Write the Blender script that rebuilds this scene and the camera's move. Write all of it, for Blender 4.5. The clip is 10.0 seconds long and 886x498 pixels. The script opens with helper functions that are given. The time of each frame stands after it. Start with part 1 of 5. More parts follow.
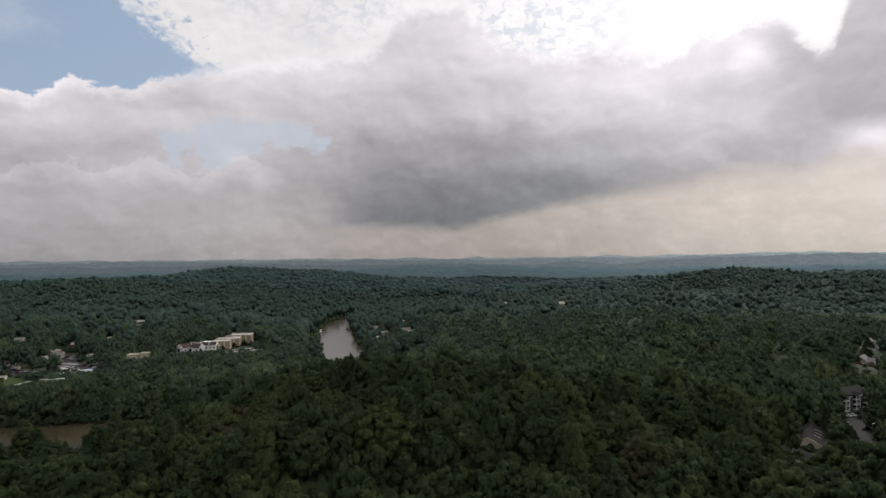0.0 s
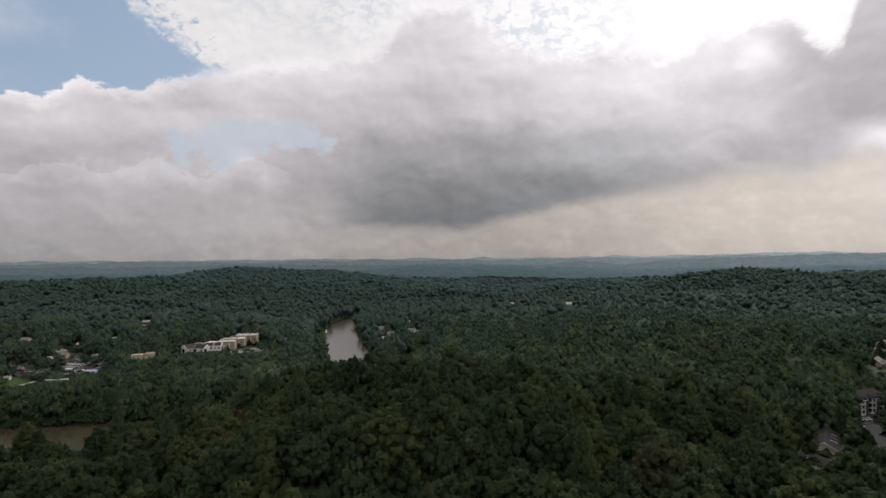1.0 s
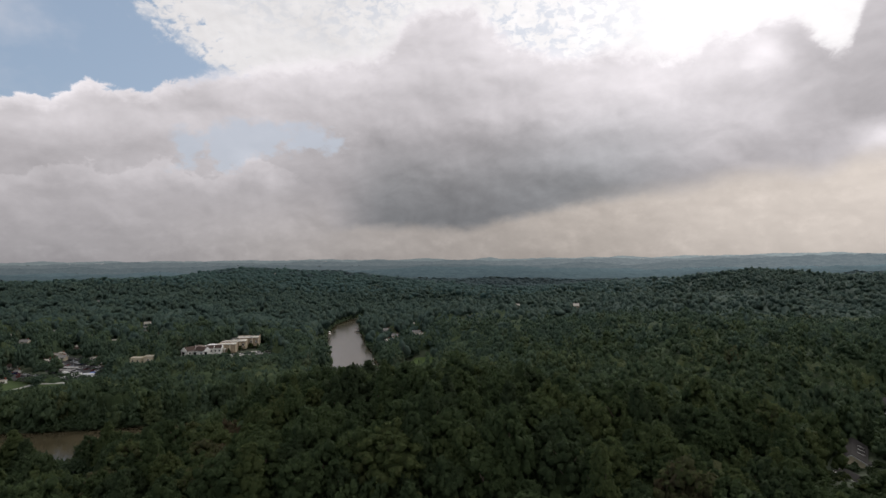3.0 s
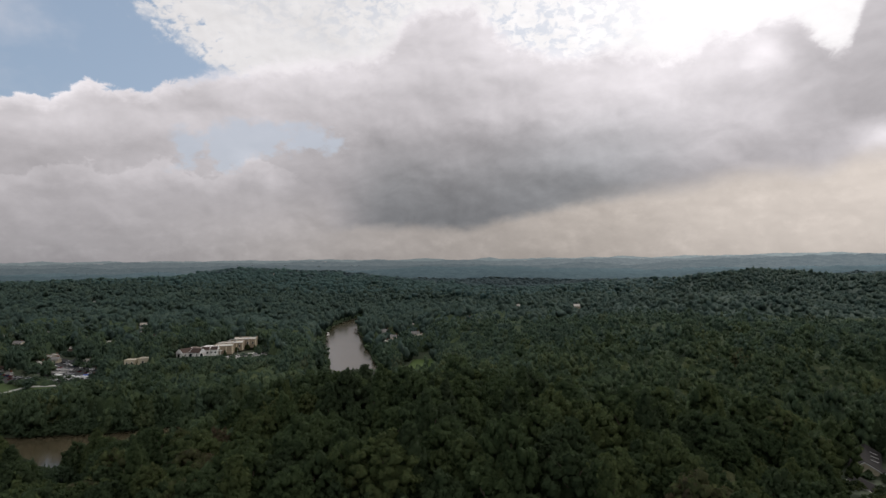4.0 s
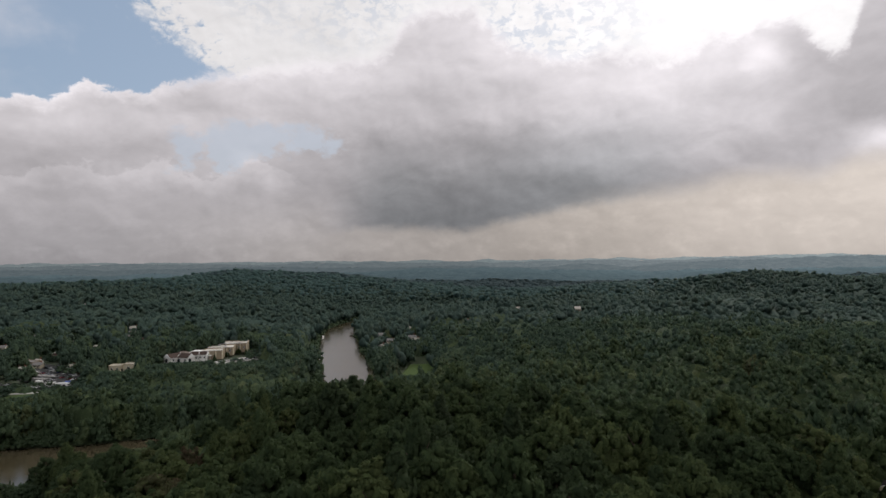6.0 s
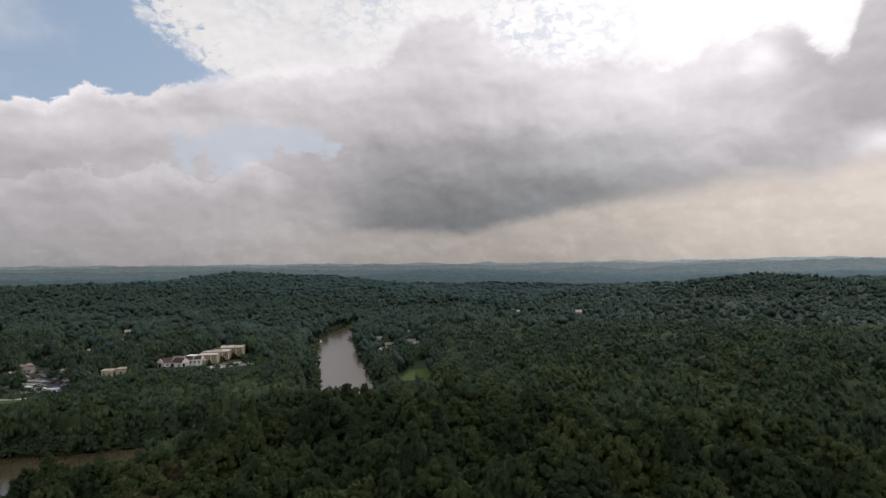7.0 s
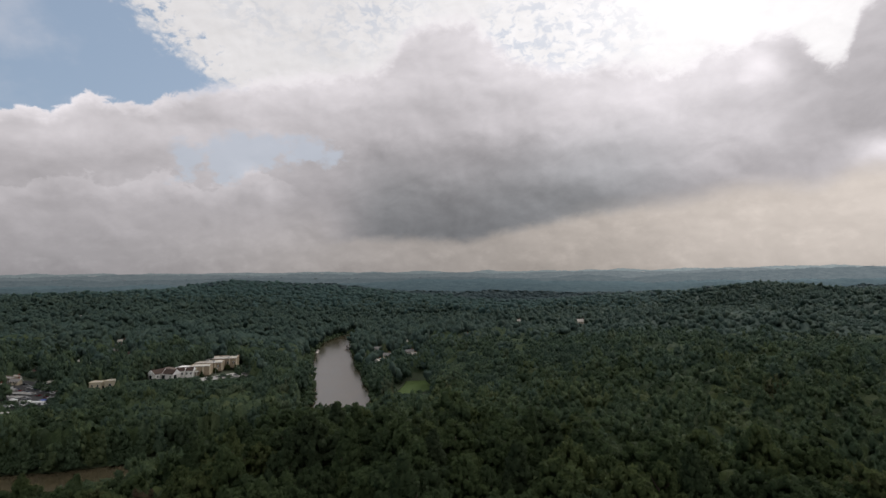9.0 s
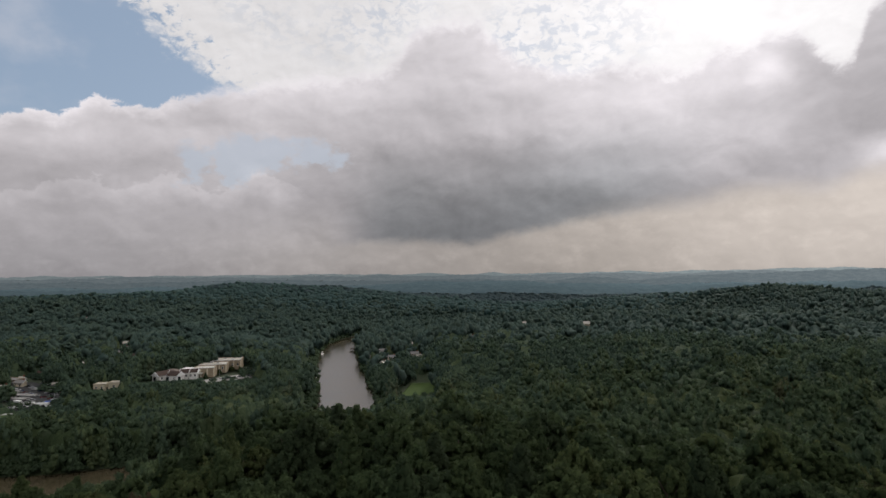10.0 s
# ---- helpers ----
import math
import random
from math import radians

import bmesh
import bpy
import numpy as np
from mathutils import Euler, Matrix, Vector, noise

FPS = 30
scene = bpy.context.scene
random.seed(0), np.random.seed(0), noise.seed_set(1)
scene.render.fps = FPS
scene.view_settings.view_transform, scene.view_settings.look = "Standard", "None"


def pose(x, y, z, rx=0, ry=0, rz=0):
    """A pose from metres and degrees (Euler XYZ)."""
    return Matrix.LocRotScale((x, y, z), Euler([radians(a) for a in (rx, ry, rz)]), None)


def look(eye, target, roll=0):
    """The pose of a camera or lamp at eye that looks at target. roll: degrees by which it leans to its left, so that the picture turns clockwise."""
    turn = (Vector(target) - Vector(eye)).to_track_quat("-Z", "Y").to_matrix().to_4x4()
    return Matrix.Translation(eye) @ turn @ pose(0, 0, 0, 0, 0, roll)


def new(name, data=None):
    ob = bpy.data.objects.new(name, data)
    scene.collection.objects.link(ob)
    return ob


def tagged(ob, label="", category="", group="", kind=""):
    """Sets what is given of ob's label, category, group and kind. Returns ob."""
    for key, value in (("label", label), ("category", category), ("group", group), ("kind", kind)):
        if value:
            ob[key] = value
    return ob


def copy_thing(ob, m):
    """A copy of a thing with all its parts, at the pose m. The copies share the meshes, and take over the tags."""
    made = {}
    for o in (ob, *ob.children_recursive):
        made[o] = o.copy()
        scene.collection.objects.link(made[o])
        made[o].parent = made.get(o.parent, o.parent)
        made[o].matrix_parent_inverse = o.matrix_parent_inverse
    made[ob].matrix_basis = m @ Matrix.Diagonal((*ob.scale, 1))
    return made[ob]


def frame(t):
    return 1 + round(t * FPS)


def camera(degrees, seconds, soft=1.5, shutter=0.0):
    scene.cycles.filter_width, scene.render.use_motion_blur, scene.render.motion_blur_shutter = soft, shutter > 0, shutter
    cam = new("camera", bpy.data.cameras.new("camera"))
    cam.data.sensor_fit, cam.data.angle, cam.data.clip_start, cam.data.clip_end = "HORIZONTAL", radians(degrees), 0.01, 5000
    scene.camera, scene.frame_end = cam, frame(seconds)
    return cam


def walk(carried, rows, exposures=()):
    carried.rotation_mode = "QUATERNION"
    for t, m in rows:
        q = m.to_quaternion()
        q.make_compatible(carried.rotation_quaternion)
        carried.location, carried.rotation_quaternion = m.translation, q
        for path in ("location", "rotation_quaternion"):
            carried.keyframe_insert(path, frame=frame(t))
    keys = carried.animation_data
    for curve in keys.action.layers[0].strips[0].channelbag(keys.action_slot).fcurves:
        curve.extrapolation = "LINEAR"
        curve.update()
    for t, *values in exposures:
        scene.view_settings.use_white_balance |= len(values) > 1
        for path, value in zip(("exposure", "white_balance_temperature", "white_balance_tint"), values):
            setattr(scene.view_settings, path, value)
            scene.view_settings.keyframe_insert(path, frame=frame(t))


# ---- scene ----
# The air of a hazy, mostly clouded afternoon over a wooded river valley. Water level is z = 0.
cam = camera(75.0, 10.0, soft=1.5)
PATH = [
    (0.0, 0.00, 0.00, 108.00, 90.950, 0.460, 0.008),
    (0.5, 0.04, 2.60, 107.84, 90.921, 0.451, 0.216),
    (1.0, 0.07, 5.45, 107.86, 90.975, 0.446, 0.611),
    (1.5, 0.08, 8.76, 107.99, 90.987, 0.450, 1.013),
    (2.0, 0.25, 12.13, 108.08, 91.013, 0.455, 1.197),
    (2.5, 0.45, 15.54, 108.19, 91.030, 0.448, 1.181),
    (4.0, 0.82, 28.34, 108.56, 91.034, 0.460, 1.144),
    (4.5, 1.03, 32.99, 108.62, 91.065, 0.469, 1.114),
    (5.0, 1.24, 37.99, 108.70, 91.103, 0.464, 1.099),
    (5.5, 1.52, 42.89, 108.73, 91.118, 0.460, 1.052),
    (7.0, 2.25, 58.38, 108.77, 91.444, 0.452, 1.014),
    (7.5, 2.60, 63.05, 109.07, 91.628, 0.449, 1.156),
    (8.0, 2.84, 66.78, 109.43, 91.854, 0.444, 1.162),
    (8.5, 3.01, 69.69, 109.42, 92.088, 0.432, 1.092),
    (9.0, 3.16, 72.31, 109.37, 92.257, 0.411, 1.028),
    (9.5, 3.50, 74.20, 109.01, 92.392, 0.402, 1.397),
    (10.0, 4.11, 75.83, 108.53, 92.494, 0.408, 1.609),
]
walk(cam, [(r[0], pose(*r[1:])) for r in PATH], [(0.0, 0.02), (4.0, -0.02), (5.5, -0.04), (7.0, 0.02), (8.0, 0.03), (8.7, -0.03), (9.0, -0.07), (10.0, -0.10)])

rng = np.random.default_rng(7)

# ---------------------------------------------------------------- world and sun
SUN_AZ, SUN_EL = 27.0, 34.0          # degrees, clockwise from +y, and up


class Graph:
    """Short hand for a node tree."""

    def __init__(self, tree):
        self.tree = tree
        tree.nodes.clear()

    def node(self, kind, **props):
        n = self.tree.nodes.new(kind)
        for key, value in props.items():
            setattr(n, key, value)
        return n

    def plug(self, sock, value):
        if isinstance(value, bpy.types.NodeSocket):
            self.tree.links.new(value, sock)
        elif value is not None:
            sock.default_value = value

    def math(self, op, a, b=None, c=None, clamp=False):
        n = self.node("ShaderNodeMath", operation=op, use_clamp=clamp)
        for sock, v in zip(n.inputs, (a, b, c)):
            self.plug(sock, v)
        return n.outputs[0]

    def mix(self, fac, a, b, blend="MIX"):
        n = self.node("ShaderNodeMix", data_type="RGBA", blend_type=blend)
        self.plug(n.inputs[0], fac)
        self.plug(n.inputs[6], a)
        self.plug(n.inputs[7], b)
        return n.outputs[2]

    def step(self, x, lo, hi):
        n = self.node("ShaderNodeMapRange", interpolation_type="SMOOTHSTEP")
        self.plug(n.inputs[0], x)
        n.inputs[1].default_value, n.inputs[2].default_value = lo, hi
        return n.outputs[0]

    def noise(self, vec, scale, detail=4.0, rough=0.55, distort=0.0):
        n = self.node("ShaderNodeTexNoise")
        self.plug(n.inputs["Vector"], vec)
        n.inputs["Scale"].default_value, n.inputs["Detail"].default_value = scale, detail
        n.inputs["Roughness"].default_value, n.inputs["Distortion"].default_value = rough, distort
        return n.outputs[0]

    def ramp(self, fac, stops, interp="LINEAR"):
        n = self.node("ShaderNodeValToRGB")
        n.color_ramp.interpolation = interp
        els = n.color_ramp.elements
        while len(els) < len(stops):
            els.new(0.5)
        for e, (p, col) in zip(els, stops):
            e.position, e.color = p, (*col, 1.0)
        self.plug(n.inputs[0], fac)
        return n.outputs[0]

    def profile(self, x, lo, hi, points):
        """A smooth line through (x, height 0..1) points."""
        n = self.node("ShaderNodeFloatCurve")
        curve = n.mapping.curves[0]
        pts = [((p - lo) / (hi - lo), q) for p, q in points]
        while len(curve.points) < len(pts):
            curve.points.new(0.5, 0.5)
        for cp, (p, q) in zip(curve.points, pts):
            cp.location = (p, q)
        n.mapping.update()
        self.plug(n.inputs[1], self.math("DIVIDE", self.math("SUBTRACT", x, lo), hi - lo, clamp=True))
        return n.outputs[0]


world = bpy.data.worlds.new("sky")
scene.world = world
world.use_nodes = True
g = Graph(world.node_tree)
way = g.node("ShaderNodeTexCoord").outputs["Generated"]
sep = g.node("ShaderNodeSeparateXYZ")
g.plug(sep.inputs[0], way)
ahead = g.math("MAXIMUM", sep.outputs[1], 0.15)
u = g.math("DIVIDE", sep.outputs[0], ahead)
v = g.math("DIVIDE", sep.outputs[2], ahead)
squash = g.node("ShaderNodeVectorMath", operation="MULTIPLY")
g.plug(squash.inputs[0], way)
squash.inputs[1].default_value = (1.0, 1.0, 1.5)
big = g.math("SUBTRACT", g.noise(squash.outputs[0], 3.4, 4.0, 0.5, 0.0), 0.5)
fine = g.math("SUBTRACT", g.noise(squash.outputs[0], 11.0, 7.0, 0.55, 0.0), 0.5)
puff = g.math("SUBTRACT", g.noise(squash.outputs[0], 34.0, 6.0, 0.6, 0.0), 0.5)
speck = g.noise(squash.outputs[0], 52.0, 5.0, 0.62, 0.4)
uw = g.math("ADD", u, g.math("MULTIPLY", fine, 0.05))
vw = g.math("ADD", v, g.math("ADD", g.math("MULTIPLY", fine, 0.045), g.math("MULTIPLY", puff, 0.022)))
flat = g.node("ShaderNodeCombineXYZ")
g.plug(flat.inputs[0], uw)
g.plug(flat.inputs[1], vw)


def blob(cx, cy, rx, ry, turn=0.0):
    """1 in the middle of a soft ellipse of the sky, 0 at its edge."""
    m = g.node("ShaderNodeMapping", vector_type="TEXTURE")
    g.plug(m.inputs["Vector"], flat.outputs[0])
    m.inputs["Location"].default_value = (cx, cy, 0)
    m.inputs["Rotation"].default_value = (0, 0, radians(turn))
    m.inputs["Scale"].default_value = (rx, ry, 1)
    n = g.node("ShaderNodeTexGradient", gradient_type="SPHERICAL")
    g.plug(n.inputs[0], m.outputs[0])
    return n.outputs[1]


def total(first, terms):
    """first plus the sum of weight * socket."""
    out = first
    for weight, sock in terms:
        out = g.math("MULTIPLY_ADD", sock, weight, out)
    return out


def relief(scale, detail, reach):
    """Heaps of cloud lit from the sun's side: brighter where the cloud thins towards the sun."""
    far = g.node("ShaderNodeVectorMath", operation="ADD")
    g.plug(far.inputs[0], squash.outputs[0])
    far.inputs[1].default_value = (0.5 * reach, 0.0, 0.9 * reach)
    return g.math("SUBTRACT", g.noise(squash.outputs[0], scale, detail, 0.56, 0.3), g.noise(far.outputs[0], scale, detail, 0.56, 0.3))


def blend(rows, at):
    """Brightness laid down in rows across the sky: (height, [(u, brightness), ...]), from the lowest up."""
    out = None
    for height, points in rows:
        line = g.profile(uw, -0.9, 0.9, points)
        if out is None:
            out = line
        else:
            k = g.step(at, before, height)
            out = g.math("ADD", g.math("MULTIPLY", out, g.math("SUBTRACT", 1.0, k)), g.math("MULTIPLY", line, k))
        before = height
    return out


def tinted(value, rgb):
    """A brightness as the eye sees it, turned into light of a tint."""
    n = g.node("ShaderNodeCombineColor")
    lin = g.math("POWER", g.math("MAXIMUM", value, 0.0), 2.2)
    for i, k in enumerate(rgb):
        g.plug(n.inputs[i], g.math("MULTIPLY", lin, k))
    return n.outputs[0]


sky = g.node("ShaderNodeTexSky", sky_type="NISHITA", sun_disc=False)
sky.sun_elevation, sky.sun_rotation = radians(SUN_EL), radians(SUN_AZ)
sky.altitude, sky.air_density, sky.dust_density = 250, 1.0, 2.0
blue = g.mix(1.0, sky.outputs[0], (0.095, 0.095, 0.095, 1), "MULTIPLY")
blue = g.mix(0.6, blue, (0.37, 0.47, 0.61, 1))
veil = g.step(total(0.0, [(1.0, big), (1.1, fine), (0.25, blob(-0.80, 0.48, 0.30, 0.10, -10))]), 0.0, 0.5)
blue = g.mix(g.math("MULTIPLY", veil, 0.40), blue, (0.66, 0.66, 0.72, 1))

# high white sheet, broken into flakes, blown out round the sun
glare = g.math("POWER", blob(0.46, 0.47, 0.68, 0.36, 6), 0.9)
cotton = total(0.90, [(0.09, relief(30.0, 6.0, 0.012)), (0.17, glare), (0.07, fine)])
slant = total(0.57 - 1.167 * 0.463, [(1.0, u), (1.167, v), (0.16, fine), (0.14, puff)])
high_cover = g.math("MULTIPLY", g.step(slant, -0.03, 0.035), g.step(g.math("ADD", g.math("MULTIPLY", slant, 2.2), g.math("SUBTRACT", 1.0, speck)), 0.38, 0.60))
flakes = total(0.0, [(0.95, blob(0.20, 0.415, 0.22, 0.10, 10)), (0.3, blob(-0.14, 0.455, 0.16, 0.09, 20)), (0.16, blob(-0.36, 0.47, 0.16, 0.06, -30))])
hole = g.math("MULTIPLY", g.step(speck, 0.45, 0.60), g.math("MULTIPLY", flakes, 2.4, clamp=True))
high_cover = g.math("MULTIPLY", high_cover, g.math("SUBTRACT", 1.0, g.math("MULTIPLY", hole, 0.66)))
above = g.mix(high_cover, blue, tinted(cotton, (1.0, 0.975, 0.985)))

# heaped grey deck: its upper edge is a line across the sky
top = g.profile(uw, -1.0, 1.0, [(-1.0, 0.28), (-0.79, 0.297), (-0.755, 0.306), (-0.72, 0.292), (-0.68, 0.308), (-0.645, 0.326), (-0.60, 0.308), (-0.55, 0.300), (-0.50, 0.314),
                                (-0.44, 0.326), (-0.38, 0.335), (-0.30, 0.35), (-0.18, 0.36), (-0.115, 0.375), (-0.085, 0.42), (-0.045, 0.447), (0.03, 0.45), (0.065, 0.425), (0.09, 0.40),
                                (0.13, 0.372), (0.19, 0.360), (0.27, 0.366), (0.42, 0.366), (0.445, 0.392), (0.505, 0.405), (0.555, 0.425), (0.59, 0.425),
                                (0.61, 0.405), (0.67, 0.37), (0.695, 0.41), (0.72, 0.47), (0.80, 0.52), (1.0, 0.60)])
edge = g.math("SUBTRACT", total(top, [(0.035, puff), (0.045, g.math("SUBTRACT", speck, 0.5))]), vw)
crisp, fuzzy = g.step(edge, -0.003, 0.008), g.step(edge, -0.012, 0.026)
heaped = g.math("SUBTRACT", 1.0, g.step(uw, -0.52, -0.40))
deck = g.math("ADD", g.math("MULTIPLY", crisp, heaped), g.math("MULTIPLY", fuzzy, g.math("SUBTRACT", 1.0, heaped)))
# rifts of pale blue in the deck
rift = total(0.0, [(0.9, blob(-0.476, 0.200, 0.045, 0.055)), (1.0, blob(-0.380, 0.206, 0.09, 0.062, 10)), (0.8, blob(-0.262, 0.216, 0.10, 0.045, -8))])
rift = g.math("MULTIPLY", g.step(total(-0.10, [(1.0, rift), (1.6, puff), (1.5, fine)]), 0.05, 0.5), g.step(rift, 0.02, 0.2))
deck = g.math("MULTIPLY", deck, g.math("SUBTRACT", 1.0, g.math("MULTIPLY", rift, 0.72)))
pale = g.mix(0.55, blue, (0.60, 0.62, 0.68, 1))
above = g.mix(g.step(rift, 0.0, 0.3), above, pale)

base = g.profile(uw, -1.0, 1.0, [(-1.0, 0.05), (-0.24, 0.05), (-0.185, 0.050), (-0.10, 0.053), (-0.04, 0.052), (0.02, 0.048), (0.06, 0.056), (0.10, 0.066), (0.17, 0.080), (0.26, 0.096), (0.36, 0.108), (0.42, 0.114),
                                 (0.49, 0.132), (0.55, 0.136), (0.63, 0.136), (0.69, 0.158), (0.75, 0.166), (1.0, 0.20)])
over = g.math("SUBTRACT", total(v, [(0.020, fine), (0.022, puff)]), base)
wisps = total(0.0, [(0.17, relief(4.5, 4.0, 0.05)), (0.14, relief(15.0, 6.0, 0.018)), (0.07, fine), (0.05, big)])
heap = blend([(0.045, [(-0.9, 0.635), (-0.49, 0.655), (-0.24, 0.65), (-0.15, 0.56), (0.0, 0.52), (0.1, 0.53), (0.3, 0.60), (0.9, 0.70)]),
              (0.115, [(-0.9, 0.66), (-0.64, 0.675), (-0.49, 0.68), (-0.35, 0.68), (-0.20, 0.625), (-0.10, 0.55), (0.0, 0.52), (0.09, 0.545), (0.19, 0.565), (0.29, 0.595), (0.39, 0.62), (0.55, 0.66), (0.9, 0.70)]),
              (0.186, [(-0.9, 0.69), (-0.64, 0.695), (-0.49, 0.735), (-0.35, 0.75), (-0.20, 0.675), (-0.10, 0.63), (0.0, 0.63), (0.09, 0.635), (0.19, 0.66), (0.39, 0.69), (0.58, 0.70), (0.66, 0.76), (0.75, 0.86), (0.9, 0.86)]),
              (0.264, [(-0.9, 0.785), (-0.64, 0.79), (-0.49, 0.79), (-0.35, 0.80), (-0.20, 0.79), (-0.10, 0.76), (0.0, 0.75), (0.09, 0.80), (0.19, 0.82), (0.39, 0.81), (0.49, 0.80), (0.58, 0.765), (0.68, 0.72), (0.9, 0.70)]),
              (0.340, [(-0.9, 0.88), (-0.64, 0.89), (-0.49, 0.85), (-0.35, 0.875), (-0.20, 0.87), (-0.10, 0.83), (0.0, 0.81), (0.09, 0.86), (0.19, 0.89), (0.39, 0.89), (0.50, 0.89), (0.55, 0.86), (0.62, 0.78), (0.9, 0.72)]),
              (0.43, [(-0.9, 0.95), (-0.3, 0.93), (-0.10, 0.87), (0.0, 0.86), (0.10, 0.90), (0.4, 0.96), (0.56, 0.91), (0.64, 0.82), (0.9, 0.74)])], vw)
gloom = g.math("MULTIPLY", g.step(over, 0.10, 0.0), g.math("MULTIPLY", g.step(uw, -0.22, -0.10), g.step(uw, 0.65, 0.25)))
shelf = g.profile(uw, -1.0, 1.0, [(-1.0, 0.15), (-0.79, 0.155), (-0.73, 0.168), (-0.66, 0.176), (-0.60, 0.158), (-0.53, 0.178), (-0.49, 0.172), (-0.42, 0.150), (-0.36, 0.176), (-0.31, 0.160), (-0.24, 0.13), (1.0, 0.12)])
brow = g.math("SUBTRACT", total(shelf, [(0.03, puff), (0.04, g.math("SUBTRACT", speck, 0.5))]), vw)
brow = g.math("MULTIPLY", g.math("MULTIPLY", g.step(brow, -0.003, 0.006), g.step(brow, 0.05, 0.0)), g.step(uw, -0.22, -0.34))
heap = total(heap, [(0.055, brow), (-0.035, gloom), (-0.05, blob(0.69, 0.27, 0.14, 0.13, 20)), (0.05, blob(0.45, 0.24, 0.35, 0.15, 5)), (0.13, blob(0.745, 0.205, 0.08, 0.045)), (0.07, blob(0.30, 0.30, 0.2, 0.06, 5)), (0.13, blob(0.54, 0.352, 0.05, 0.045)), (0.08, blob(-0.365, 0.184, 0.035, 0.02)), (0.09, g.math("SUBTRACT", 1.0, g.step(edge, 0.0, 0.035))), (1.0, wisps)])
cool = g.mix(g.math("MULTIPLY", g.step(over, 0.20, 0.0), g.math("MULTIPLY", g.step(uw, -0.22, -0.10), g.step(uw, 0.5, 0.2))), (1.015, 0.962, 1.0, 1), (0.96, 0.975, 1.025, 1))
heap_col = g.mix(1.0, tinted(heap, (1.0, 1.0, 1.0)), cool, "MULTIPLY")

under = blend([(0.0, [(-0.9, 0.585), (-0.64, 0.59), (-0.35, 0.61), (-0.10, 0.60), (0.19, 0.625), (0.49, 0.71), (0.9, 0.76)]),
               (0.03, [(-0.9, 0.62), (-0.64, 0.62), (-0.35, 0.65), (-0.20, 0.65), (-0.10, 0.63), (0.19, 0.655), (0.49, 0.745), (0.9, 0.785)]),
               (0.075, [(-0.9, 0.655), (-0.35, 0.68), (-0.20, 0.67), (0.0, 0.635), (0.19, 0.69), (0.49, 0.775), (0.9, 0.81)]),
               (0.13, [(-0.9, 0.70), (-0.35, 0.69), (0.0, 0.70), (0.39, 0.76), (0.58, 0.80), (0.9, 0.86)])], v)
under = total(under, [(0.6, wisps), (0.16, g.math("MAXIMUM", puff, 0.0)), (0.06, relief(22.0, 5.0, 0.012))])
warm = g.mix(g.step(uw, -0.75, 0.30), (1.005, 0.955, 0.99, 1), (1.08, 0.968, 0.885, 1))
under_col = g.mix(1.0, tinted(under, (1.0, 1.0, 1.0)), warm, "MULTIPLY")
ledge = g.mix(g.step(uw, -0.26, -0.15), g.step(over, -0.05, 0.10), g.mix(g.step(uw, 0.1, 0.5), g.step(over, -0.008, 0.016), g.step(over, -0.015, 0.04)))
grey = g.mix(ledge, under_col, heap_col)
whole = g.mix(deck, above, grey)
below = g.mix(g.step(v, -0.03, 0.0), (0.30, 0.31, 0.31, 1), whole)
bg = g.node("ShaderNodeBackground")
g.plug(bg.inputs[0], below)
bg.inputs[1].default_value = 1.0
g.tree.links.new(bg.outputs[0], g.node("ShaderNodeOutputWorld").inputs[0])

sun = new("sun", bpy.data.lights.new("sun", "SUN"))
sun.data.energy, sun.data.angle, sun.data.color = 1.3, radians(12), (1.0, 0.95, 0.88)
az, el = radians(SUN_AZ), radians(SUN_EL)
sun.matrix_world = look((0, 0, 300), (-300 * math.sin(az) * math.cos(el), -300 * math.cos(az) * math.cos(el), 300 - 300 * math.sin(el)))


